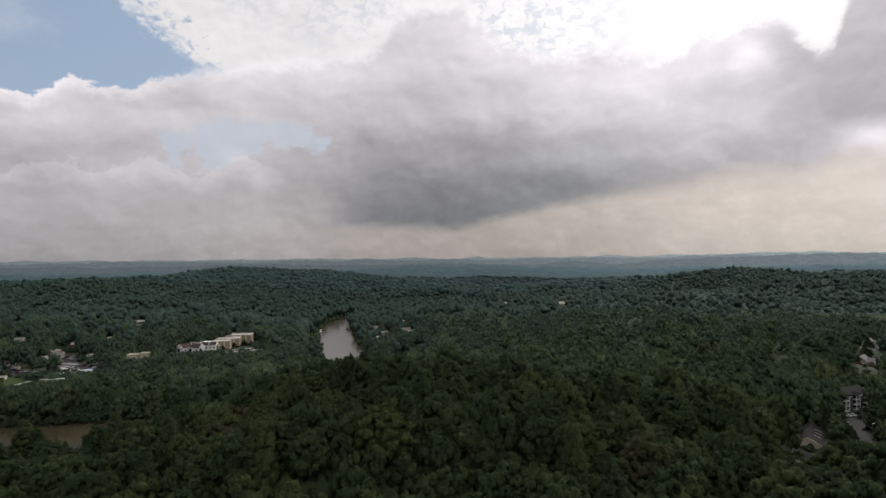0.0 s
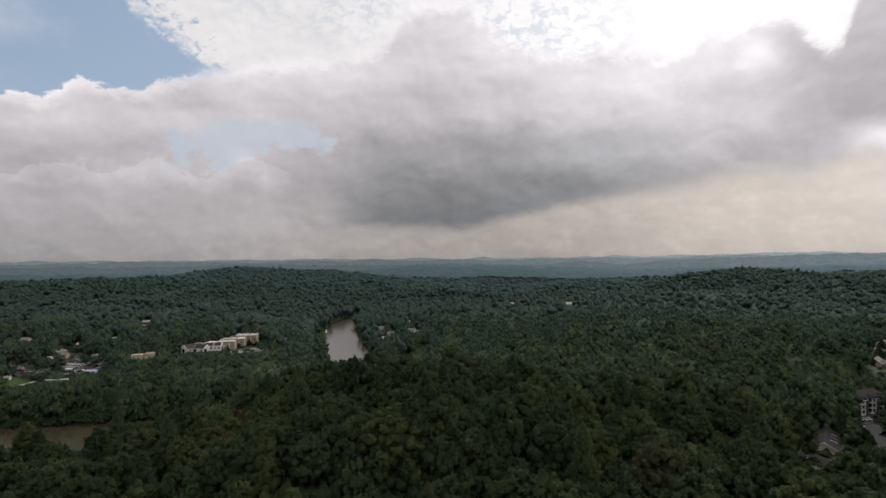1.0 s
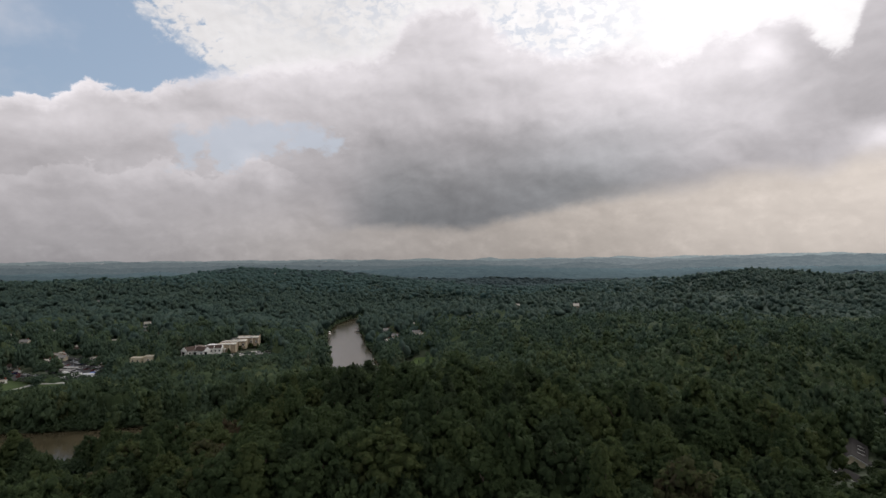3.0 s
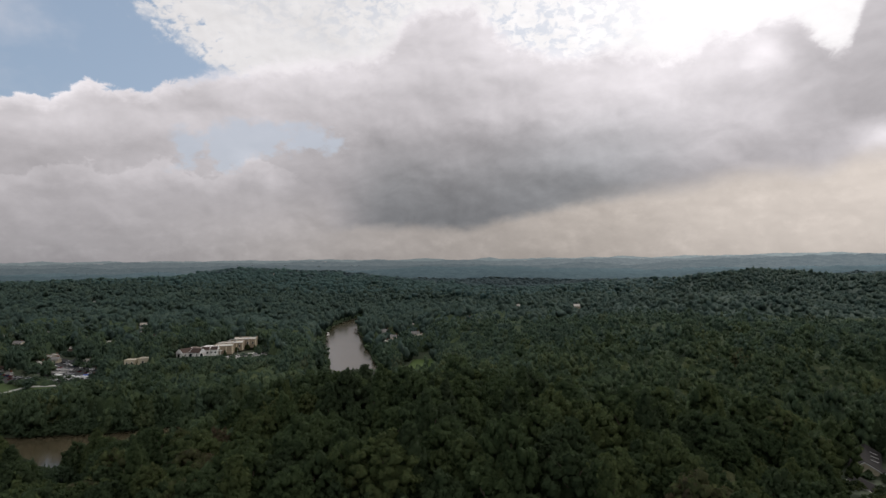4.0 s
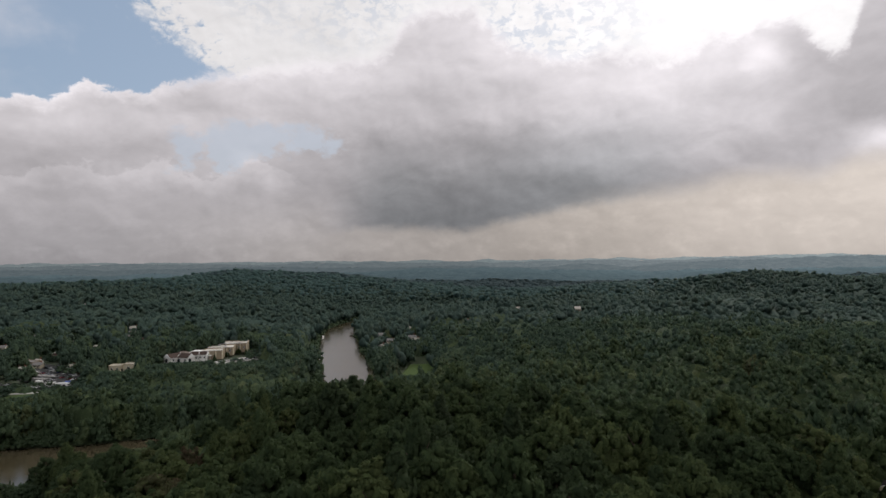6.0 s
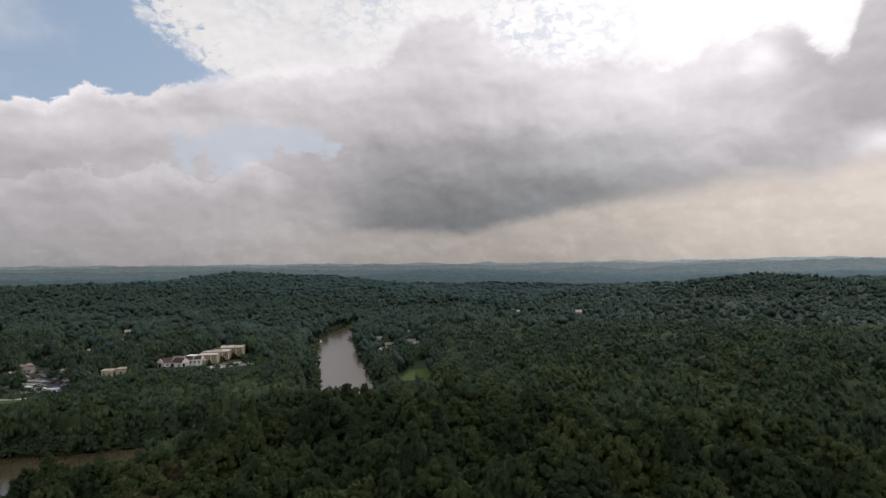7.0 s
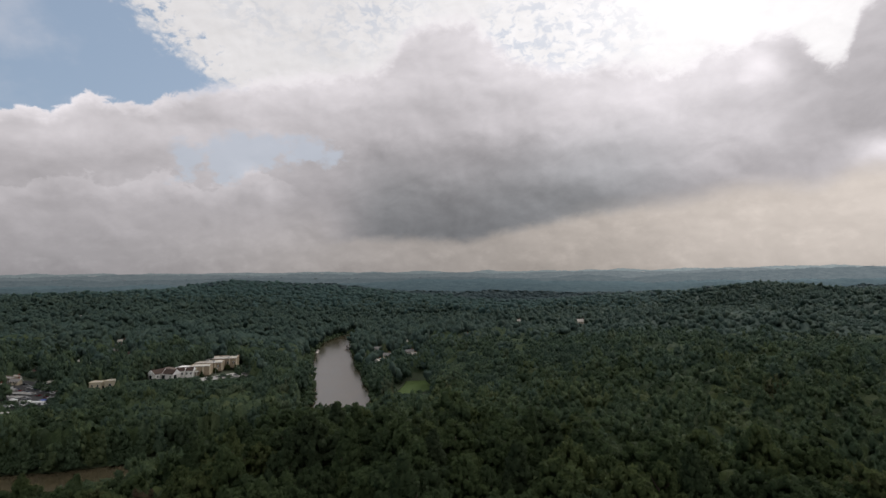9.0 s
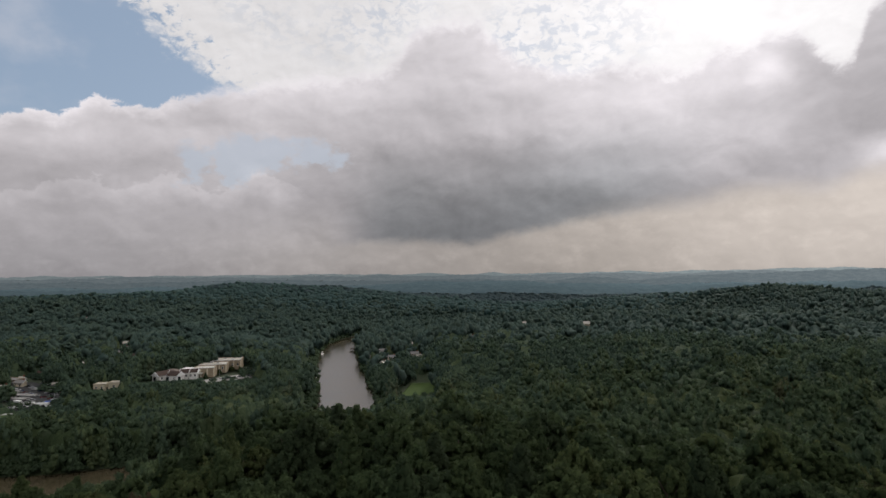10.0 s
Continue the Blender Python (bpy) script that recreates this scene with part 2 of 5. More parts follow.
# ---------------------------------------------------------------- materials
def material(name, build, rough=0.8, metal=0.0, gloss=0.5, glow=None, thin=0.0, lift=0.0):
    """A principled material; build(graph, position) gives colour, roughness and bump height sockets (or None)."""
    m = bpy.data.materials.new(name)
    m.use_nodes = True
    gr = Graph(m.node_tree)
    pos = gr.node("ShaderNodeNewGeometry").outputs["Position"]
    col, ro, bump = build(gr, pos)
    b = gr.node("ShaderNodeBsdfPrincipled")
    gr.plug(b.inputs["Base Color"], col)
    gr.plug(b.inputs["Roughness"], rough if ro is None else ro)
    b.inputs["Metallic"].default_value = metal
    b.inputs["Specular IOR Level"].default_value = gloss
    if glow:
        # distance haze given off as emission, stronger towards the sun's side and further off
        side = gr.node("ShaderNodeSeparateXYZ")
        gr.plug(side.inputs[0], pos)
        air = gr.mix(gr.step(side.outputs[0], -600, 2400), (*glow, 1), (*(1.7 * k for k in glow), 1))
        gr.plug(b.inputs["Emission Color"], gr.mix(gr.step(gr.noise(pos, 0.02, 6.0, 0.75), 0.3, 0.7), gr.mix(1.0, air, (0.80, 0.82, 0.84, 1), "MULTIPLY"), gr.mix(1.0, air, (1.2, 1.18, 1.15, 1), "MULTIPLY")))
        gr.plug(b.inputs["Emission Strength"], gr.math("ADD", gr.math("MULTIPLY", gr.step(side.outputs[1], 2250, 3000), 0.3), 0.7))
    leaning = None
    # leans the shading normals upwards, flattening light and shade as haze would
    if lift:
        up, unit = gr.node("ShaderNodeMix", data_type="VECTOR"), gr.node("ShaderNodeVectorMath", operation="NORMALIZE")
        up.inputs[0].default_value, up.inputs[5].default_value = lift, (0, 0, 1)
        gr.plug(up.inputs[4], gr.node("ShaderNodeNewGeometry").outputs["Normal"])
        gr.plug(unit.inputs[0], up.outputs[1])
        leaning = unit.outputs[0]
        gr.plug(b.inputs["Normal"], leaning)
    if bump is not None:
        bn = gr.node("ShaderNodeBump")
        sock, depth = bump
        bn.inputs["Strength"].default_value, bn.inputs["Distance"].default_value = 0.6, depth
        gr.plug(bn.inputs["Height"], sock)
        gr.plug(bn.inputs["Normal"], leaning)
        gr.plug(b.inputs["Normal"], bn.outputs[0])
    out = b.outputs[0]
    if thin:
        tl, mx_ = gr.node("ShaderNodeBsdfTranslucent"), gr.node("ShaderNodeMixShader")
        gr.plug(tl.inputs[0], col)
        mx_.inputs[0].default_value = thin
        gr.tree.links.new(out, mx_.inputs[1])
        gr.tree.links.new(tl.outputs[0], mx_.inputs[2])
        out = mx_.outputs[0]
    gr.tree.links.new(out, gr.node("ShaderNodeOutputMaterial").inputs[0])
    return m


def mottled(name, a, b, scale, rough=0.8, metal=0.0, bump=0.0, grime=0.3):
    """A surface between two near colours, with fine grain and broad stains."""
    def build(gr, pos):
        n1 = gr.noise(pos, scale, 5.0, 0.6)
        n2 = gr.noise(pos, scale * 0.12, 3.0, 0.6)
        c = gr.mix(gr.step(n1, 0.3, 0.7), (*a, 1), (*b, 1))
        dark = tuple(k * 0.6 for k in a)
        c = gr.mix(gr.math("MULTIPLY", gr.step(n2, 0.45, 0.75), grime), c, (*dark, 1))
        r = gr.math("ADD", gr.math("MULTIPLY", n1, 0.2), rough - 0.1)
        return c, r, (n1, bump) if bump else None
    return material(name, build, rough, metal, 0.15 if rough > 0.8 else 0.5)


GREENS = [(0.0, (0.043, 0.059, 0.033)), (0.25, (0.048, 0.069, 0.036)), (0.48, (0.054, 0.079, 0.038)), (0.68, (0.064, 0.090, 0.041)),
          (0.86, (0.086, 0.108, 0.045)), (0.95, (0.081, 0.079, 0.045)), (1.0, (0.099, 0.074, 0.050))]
# each stand further off is paler and bluer: distance haze put into leaf colour
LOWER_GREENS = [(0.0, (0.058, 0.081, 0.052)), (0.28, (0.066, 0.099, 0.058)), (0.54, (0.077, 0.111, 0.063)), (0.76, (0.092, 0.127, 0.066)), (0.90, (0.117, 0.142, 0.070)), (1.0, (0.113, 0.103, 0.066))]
VALLEY_HAZE_GREENS = [(0.0, (0.064, 0.098, 0.074)), (0.3, (0.073, 0.112, 0.081)), (0.58, (0.082, 0.124, 0.083)), (0.82, (0.102, 0.145, 0.086)), (1.0, (0.114, 0.133, 0.088))]
FAR_HAZE_GREENS = [(0.0, (0.080, 0.126, 0.111)), (0.5, (0.091, 0.140, 0.119)), (0.85, (0.110, 0.157, 0.121)), (1.0, (0.117, 0.150, 0.121))]
HILL_HAZE_GREENS = [(0.0, (0.098, 0.166, 0.157)), (0.5, (0.109, 0.181, 0.172)), (1.0, (0.130, 0.201, 0.176))]
# haze-blue ridge base; most of its haze is added as emission
RIDGE_HAZE_BLUES = [(0.0, (0.014, 0.026, 0.032)), (0.5, (0.020, 0.034, 0.040)), (1.0, (0.028, 0.042, 0.046))]
BLUE_HAZE_GREENS = [(0.0, (0.092, 0.139, 0.153)), (0.5, (0.104, 0.155, 0.167)), (1.0, (0.121, 0.170, 0.174))]


def foliage(name, stops, per_object, cell, grain, glow=None, thin=0.4, lift=0.25):
    """Leaves: each tree has its own green, with lighter and darker sprays."""
    def build(gr, pos):
        if per_object:
            pick = gr.node("ShaderNodeObjectInfo").outputs["Random"]
        else:
            vo = gr.node("ShaderNodeTexVoronoi", voronoi_dimensions="2D")
            gr.plug(vo.inputs["Vector"], pos)
            vo.inputs["Scale"].default_value = 1.0 / cell
            sp = gr.node("ShaderNodeSeparateColor")
            gr.plug(sp.inputs[0], vo.outputs["Color"])
            pick = sp.outputs[0]
        patch = gr.noise(pos, 0.012, 3.0, 0.6)
        spray = gr.noise(pos, grain, 3.0, 0.65)
        isle = gr.node("ShaderNodeNewGeometry").outputs["Random Per Island"]
        f = gr.math("ADD", gr.math("MULTIPLY", pick, 0.66), gr.math("MULTIPLY", gr.math("SUBTRACT", patch, 0.28), 0.8))
        f = gr.math("ADD", f, gr.math("MULTIPLY", gr.math("SUBTRACT", isle, 0.5), 0.10), clamp=True)
        c = gr.ramp(f, stops)
        dull, bright = ((0.84, 0.85, 0.83, 1), (1.20, 1.19, 1.15, 1)) if grain > 0.35 else ((0.88, 0.89, 0.88, 1), (1.10, 1.09, 1.07, 1))
        c = gr.mix(gr.step(spray, 0.35, 0.7), gr.mix(1.0, c, dull, "MULTIPLY"), gr.mix(1.0, c, bright, "MULTIPLY"))
        return c, None, (gr.noise(pos, 2.2 if grain > 0.25 else 0.3, 3.0, 0.7), 0.6 if grain > 0.35 else 0.5)
    return material(name, build, 0.62, gloss=0.0 if glow else 0.03, glow=glow, thin=thin, lift=lift)


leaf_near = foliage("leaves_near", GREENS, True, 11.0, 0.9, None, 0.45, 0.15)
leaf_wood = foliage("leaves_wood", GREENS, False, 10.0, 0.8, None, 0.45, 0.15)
# from here the leaf colour itself holds the haze of distance
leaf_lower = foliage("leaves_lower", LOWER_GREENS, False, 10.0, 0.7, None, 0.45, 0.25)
leaf_valley = foliage("leaves_valley", VALLEY_HAZE_GREENS, False, 10.0, 0.6, None, 0.45, 0.5)
leaf_slope = foliage("leaves_slope", FAR_HAZE_GREENS, False, 11.0, 0.3, None, 0.5, 0.86)
leaf_hill = foliage("leaves_hill", HILL_HAZE_GREENS, False, 13.0, 0.2, None, 0.58, 0.94)
leaf_haze_blue = foliage("leaves_haze_blue", BLUE_HAZE_GREENS, False, 18.0, 0.15, None, 0.6, 0.95)
# these ridge leaves give off their haze: the glow stands in for air
leaf_far_glow = foliage("leaves_far_glow", RIDGE_HAZE_BLUES, False, 20.0, 0.1, (0.068, 0.091, 0.102), 0.0)
leaf_last_glow = foliage("leaves_last_glow", RIDGE_HAZE_BLUES, False, 30.0, 0.05, (0.082, 0.095, 0.103), 0.0)
leaf_end_glow = foliage("leaves_end_glow", RIDGE_HAZE_BLUES, False, 40.0, 0.04, (0.150, 0.170, 0.176), 0.0)
leaf_haze_glow = foliage("leaves_haze_glow", RIDGE_HAZE_BLUES, False, 36.0, 0.04, (0.108, 0.121, 0.129), 0.0)
bark = mottled("bark", (0.09, 0.07, 0.055), (0.15, 0.12, 0.095), 3.0, 0.9, bump=0.03)


def ground_build(gr, pos):
    n1, n2 = gr.noise(pos, 0.35, 6.0, 0.65), gr.noise(pos, 0.02, 4.0, 0.6)
    c = gr.ramp(n1, [(0.3, (0.026, 0.036, 0.018)), (0.5, (0.036, 0.050, 0.024)), (0.7, (0.040, 0.062, 0.026))])
    c = gr.mix(gr.step(n2, 0.45, 0.65), c, (0.038, 0.058, 0.022, 1))
    return c, None, (n1, 0.3)


def water_build(gr, pos):
    st = gr.node("ShaderNodeVectorMath", operation="MULTIPLY")
    gr.plug(st.inputs[0], pos)
    st.inputs[1].default_value = (1.0, 0.6, 1.0)
    n1, n2 = gr.noise(st.outputs[0], 0.5, 4.0, 0.6), gr.noise(pos, 0.03, 3.0, 0.6)
    c = gr.mix(gr.step(n2, 0.35, 0.65), (0.052, 0.043, 0.025, 1), (0.068, 0.055, 0.033, 1))
    r = gr.math("ADD", gr.math("MULTIPLY", n2, 0.14), 0.10)
    return c, r, (n1, 0.05)


soil = material("forest_floor", ground_build, 0.95)
water_mat = material("muddy_water", water_build, 0.15, gloss=0.45)

# ---------------------------------------------------------------- lie of the land
RIVER = np.array([(-900, 290, 34), (-500, 325, 32), (-320, 345, 31), (-262, 352, 33), (-213, 352, 41), (-165, 385, 28), (-115, 430, 25), (-90, 500, 23),
                  (-90, 562, 26), (-128, 714, 26), (-162, 860, 27), (-179, 980, 21), (-176, 1060, 16), (-150, 1130, 18), (-60, 1200, 20), (150, 1270, 20), (500, 1300, 20)], float)


def river_gap(x, y):
    """Distance to the river's edge (negative in the water)."""
    x, y = np.asarray(x, float), np.asarray(y, float)
    best = np.full(x.shape, 1e9)
    for (ax, ay, aw), (bx, by, bw) in zip(RIVER[:-1], RIVER[1:]):
        dx, dy = bx - ax, by - ay
        k = np.clip(((x - ax) * dx + (y - ay) * dy) / (dx * dx + dy * dy), 0, 1)
        d = np.hypot(x - ax - k * dx, y - ay - k * dy) - (aw + k * (bw - aw))
        best = np.minimum(best, d)
    return best


def hump(x, y, cx, cy, sx, sy, height):
    return height * np.exp(-((x - cx) / sx) ** 2 - ((y - cy) / sy) ** 2)


def smooth(x, lo, hi):
    k = np.clip((x - lo) / (hi - lo), 0, 1)
    return k * k * (3 - 2 * k)


def lattice(x, y, size, seed):
    """Smooth value noise, -1 to 1."""
    x, y = np.asarray(x, float) / size, np.asarray(y, float) / size
    ix, iy = np.floor(x).astype(np.int64), np.floor(y).astype(np.int64)
    fx, fy = x - ix, y - iy
    fx, fy = fx * fx * (3 - 2 * fx), fy * fy * (3 - 2 * fy)

    def rnd(a, b):
        h = (a * 374761393 + b * 668265263 + seed * 974711) & 0x7FFFFFFF
        h = ((h ^ (h >> 13)) * 1274126177) & 0x7FFFFFFF
        return ((h ^ (h >> 16)) & 0xFFFF) / 32767.5 - 1
    return (rnd(ix, iy) * (1 - fx) + rnd(ix + 1, iy) * fx) * (1 - fy) + (rnd(ix, iy + 1) * (1 - fx) + rnd(ix + 1, iy + 1) * fx) * fy


PADS = [(-252, 618, 48, 13), (-226, 665, 42, 13), (-306, 580, 30, 10), (-350, 545, 50, 8), (-36, 608, 36, 3), (178, 290, 42, 15), (225, 325, 38, 15),
        (255, 350, 35, 15), (345, 475, 35, 15), (410, 560, 40, 18)]


def land(x, y):
    """Height of the ground."""
    x, y = np.asarray(x, float), np.asarray(y, float)
    z = 12.0 + 0.0 * x
    z = z + hump(x, y, 5, 225, 140, 130, 24) + hump(x, y, -55, 300, 60, 70, 14)
    z = z + hump(x, y, 170, 430, 150, 130, 8) + hump(x, y, 240, 560, 200, 160, 16) + hump(x, y, 30, 780, 150, 110, 14)
    z = z + hump(x, y, -640, 1720, 260, 330, 48) + hump(x, y, -240, 1720, 260, 330, 33) + hump(x, y, -1000, 1260, 380, 240, 30)
    z = z + hump(x, y, 720, 1450, 180, 260, 47) + hump(x, y, 1150, 1520, 380, 260, 31) + hump(x, y, 380, 1500, 260, 200, 10)
    z = z + hump(x, y, 60, 2700, 620, 240, 46) + hump(x, y, -2000, 2500, 500, 250, 18) + hump(x, y, 1700, 2600, 700, 220, 34)
    z = z + 74 * smooth(y, 2400, 4850) + hump(x, y, 2350, 3500, 900, 350, 54) + hump(x, y, 3500, 4700, 1500, 400, 24) + hump(x, y, 2200, 4750, 1500, 350, 10)
    z = z + smooth(y, 350, 1300) * (10 * lattice(x, y, 270, 3) + 5 * lattice(x, y, 130, 5)) + 2.0 * lattice(x, y, 90, 8) + 6 * smooth(y, 1000, 1500) * lattice(x, y, 420, 17)
    z = z + smooth(y, 280, 560) * smooth(x, -5, 110) * (5.5 * lattice(x, y, 150, 41) + 3.5 * lattice(x, y, 75, 43))
    z = z - hump(x, y, -230, 470, 140, 80, 8) - hump(x, y, -190, 255, 75, 90, 12) - hump(x, y, 150, 1780, 420, 420, 11)
    z = z + hump(x, y, 430, 930, 190, 60, 13) + hump(x, y, 170, 1180, 210, 70, 12) + hump(x, y, 800, 1120, 230, 75, 16) + hump(x, y, -520, 960, 200, 60, 12) + hump(x, y, 330, 720, 130, 50, 8)
    for px_, py_, r, level in PADS:
        k = np.exp(-(np.hypot(x - px_, y - py_) / r) ** 4)
        z = z * (1 - k) + level * k
    d = river_gap(x, y)
    keep = 1 - np.exp(-(np.maximum(d, 0) / 75) ** 2)
    return np.where(d > 0, 2.2 + (z - 2.2) * keep - 2.2 * np.exp(-np.maximum(d, 0) / 4), np.maximum(-2.5, d * 0.4))


def mesh_from(name, verts, faces, mats, smooth_faces=False, slots=None):
    """A mesh from arrays: verts (n, 3) and faces (m, k)."""
    me = bpy.data.meshes.new(name)
    verts, faces = np.asarray(verts, np.float32), np.asarray(faces, np.int32)
    m, k = faces.shape
    me.vertices.add(len(verts))
    me.vertices.foreach_set("co", verts.ravel())
    me.loops.add(m * k)
    me.loops.foreach_set("vertex_index", faces.ravel())
    me.polygons.add(m)
    me.polygons.foreach_set("loop_start", np.arange(0, m * k, k, dtype=np.int32))
    if smooth_faces:
        me.polygons.foreach_set("use_smooth", np.ones(m, bool))
    for mat in mats:
        me.materials.append(mat)
    if slots is not None:
        me.polygons.foreach_set("material_index", np.asarray(slots, np.int32))
    me.update(calc_edges=True)
    me.validate()
    return me


def sheet(xs, ys):
    """Quads of a grid of points given as 2D arrays."""
    r, c = xs.shape
    i = np.arange(r * c).reshape(r, c)
    return np.stack([i[:-1, :-1], i[:-1, 1:], i[1:, 1:], i[1:, :-1]], -1).reshape(-1, 4)


rows_y = np.concatenate([np.arange(-700, 150, 25.0), np.arange(150, 720, 5.0), 720 + np.cumsum(np.linspace(5, 60, 132))])
rows_y = rows_y[rows_y < 4990]
span = np.linspace(-1, 1, 301)
span = np.sign(span) * (0.35 * np.abs(span) + 0.65 * span ** 2)
gx = span[None, :] * (np.maximum(rows_y, 0)[:, None] * 0.95 + 620)
gy = np.repeat(rows_y[:, None], len(span), 1)
ground = new("ground", mesh_from("ground", np.stack([gx, gy, land(gx, gy)], -1).reshape(-1, 3), sheet(gx, gy), [soil], True))
tagged(ground, "brown and green forest floor of a rolling river valley", "ground", kind="structure")

# the river: one level sheet along its course
mid = RIVER[:, :2]
cum = np.concatenate([[0], np.cumsum(np.hypot(*np.diff(mid, axis=0).T))])
at_m = np.arange(0, cum[-1], 8.0)
cx, cy, cw = (np.interp(at_m, cum, RIVER[:, i]) for i in range(3))
tx, ty = (np.convolve(np.pad(np.gradient(q), 9, 'edge'), np.ones(19) / 19, 'valid') for q in (cx, cy))
ln = np.hypot(tx, ty)
across = np.linspace(-1, 1, 9)
wx = cx[:, None] - (ty / ln)[:, None] * across * (cw[:, None] + 9)
wy = cy[:, None] + (tx / ln)[:, None] * across * (cw[:, None] + 9)
river = new("river", mesh_from("river", np.stack([wx, wy, 0 * wx], -1).reshape(-1, 3), sheet(wx, wy)[:, ::-1], [water_mat], True))
tagged(river, "muddy brown river winding between wooded banks", "river", kind="structure")

# ---------------------------------------------------------------- woods
CLEAR = []      # open ground: (x, y, half length, half width, turn in degrees)


def open_ground(x, y):
    out = np.zeros(np.shape(x), bool)
    for cx_, cy_, a, b, turn in CLEAR:
        c, s = math.cos(radians(turn)), math.sin(radians(turn))
        px, py = (x - cx_) * c + (y - cy_) * s, -(x - cx_) * s + (y - cy_) * c
        out |= (np.abs(px) < a) & (np.abs(py) < b)
    return out


CLEAR += [(-258, 610, 24, 12, 10), (-238, 620, 10, 9, 0), (-246, 640, 32, 13, 60), (-232, 676, 20, 13, 12), (-228, 630, 34, 8, 62), (-304, 578, 12, 7, 0), (-352, 548, 46, 9, -32), (-372, 575, 34, 6, -32), (-32, 618, 13, 34, -8),
          (183, 293, 9, 17, -34), (250, 357, 17, 9, 22), (217, 298, 5, 38, -25), (241, 337, 14, 4, 22), (336, 466, 16, 10, 40), (378, 516, 13, 9, 40),
          (412, 558, 13, 9, 40), (165, 263.5, 5, 8, 0), (334, 502, 7, 7, 0), (-350, 478, 9, 34, 75), (-385, 520, 24, 12, -10), (-395, 600, 26, 8, -20), (-338, 574, 9, 6, -25)]
# glades: before these places the trees stay low. (x, y, foot height, half width, reach)
GLADES = [(-262, 596, 14.5, 24, 190), (-228, 664, 16, 22, 190), (-212, 628, 9, 26, 190), (-303, 573, 12, 12, 150), (-352, 532, 9, 34, 150), (-345, 484, 7, 22, 110), (-34, 598, 1, 17, 160), (180, 280, 12, 12, 130), (162, 256, 13, 9, 110),
          (249, 343, 14, 12, 100), (234, 330, 13.5, 5, 130), (214, 292, 12, 11, 110), (332, 452, 14.5, 9, 140), (404, 546, 18, 10, 120), (372, 505, 16, 10, 120), (-226, 352, 0, 26, 110), (-200, 313, -2, 6, 260), (-238, 318, -2, 6, 230), (-180, 300, 3, 6, 140), (-240, 350, -1, 10, 70), (-262, 346, -1, 10, 110), (-192, 386, 0, 13, 110), (-90, 568, -3, 33, 235), (-325, 517, 8, 14, 150), (-240, 614, 13.5, 9, 190),
          (-154, 800, -2, 34, 130), (-104, 599, 0, 26, 440), (333, 494, 16, 8, 90)]
HOMES = [(-96, 834, 14), (-77, 770, 12), (-84, 745, 12), (-49, 756, 12), (0, 1090, 16), (39, 985, 14), (18, 823, 12), (209, 1015, 18), (49, 604, 6), (-690, 1130, 14),
         (-370, 1140, 14), (-436, 833, 13), (-402, 762, 12), (-317, 662, 11), (-371, 740, 11), (-361, 592, 8), (-408, 640, 10), (-392, 590, 11),
         (-409, 547, 11), (-393, 532, 9), (-376, 494, 8), (-397, 577, 9), (-473, 643, 12), (-399, 694, 11), (-334, 641, 10), (-500, 683, 13), (-491, 636, 11),
         (-66, 806, 9), (-108, 800, 8), (-58, 850, 9), (-30, 812, 9), 
         (-558, 737, 10), (-487, 678, 10), (-407, 611, 10), (-421, 661, 10), (-448, 731, 10), (-352, 610, 10), (-376, 677, 10), (-523, 769, 10), (-611, 833, 10), (-43, 740, 10), (58, 926, 13), (115, 1081, 13), (367, 1440, 13), (-420, 800, 10),
         (1150, 1760, 18), (1060, 1690, 18), (-520, 1700, 18), (-230, 1840, 18)]
CLEAR += [(hx, hy, hr * 0.7, hr * 0.55, 0) for hx, hy, hr in HOMES]
GLADES += [(hx, hy - 6, float(land(hx, hy)) + 4.5, hr * 0.4, 110) for hx, hy, hr in HOMES]


def ceiling_for(x, y):
    """The greatest height of a tree's top above z = 0."""
    out = np.full(np.shape(x), 1e3)
    for gx_, gy_, foot, half, reach in GLADES:
        dx, dy = 0 - gx_, 40 - gy_
        far = math.hypot(dx, dy)
        dx, dy = dx / far, dy / far
        a, b_ = (x - gx_) * dx + (y - gy_) * dy, (x - gx_) * dy - (y - gy_) * dx
        inside = (a > -6) & (a < reach) & (np.abs(b_) < half + rng.uniform(-2, 6, np.shape(x)))
        out = np.where(inside, np.minimum(out, foot + np.maximum(a, 0) * (108 - foot) / far), out)
    return out


def by_the_edge(x, y):
    """Trees at the water or beside open ground are leafy down to the ground."""
    out = river_gap(x, y) < 30
    for a in range(8):
        dx, dy = math.cos(a * math.pi / 4), math.sin(a * math.pi / 4)
        for r in (12, 24):
            out |= open_ground(x + dx * r, y + dy * r)
    return out


def ball(level):
    bm = bmesh.new()
    bmesh.ops.create_icosphere(bm, subdivisions=level, radius=1.0)
    bm.verts.ensure_lookup_table()
    vs = np.array([p.co[:] for p in bm.verts])
    fs = np.array([[q.index for q in f.verts] for f in bm.faces])
    bm.free()
    return vs, fs


BALL1 = ball(1)
KNOT = (np.array([(1, 0, 0), (-1, 0, 0), (0, 1, 0), (0, -1, 0), (0, 0, 1), (0, 0, -1)], float) * 1.12,
        np.array([(0, 2, 4), (2, 1, 4), (1, 3, 4), (3, 0, 4), (2, 0, 5), (1, 2, 5), (3, 1, 5), (0, 3, 5)]))


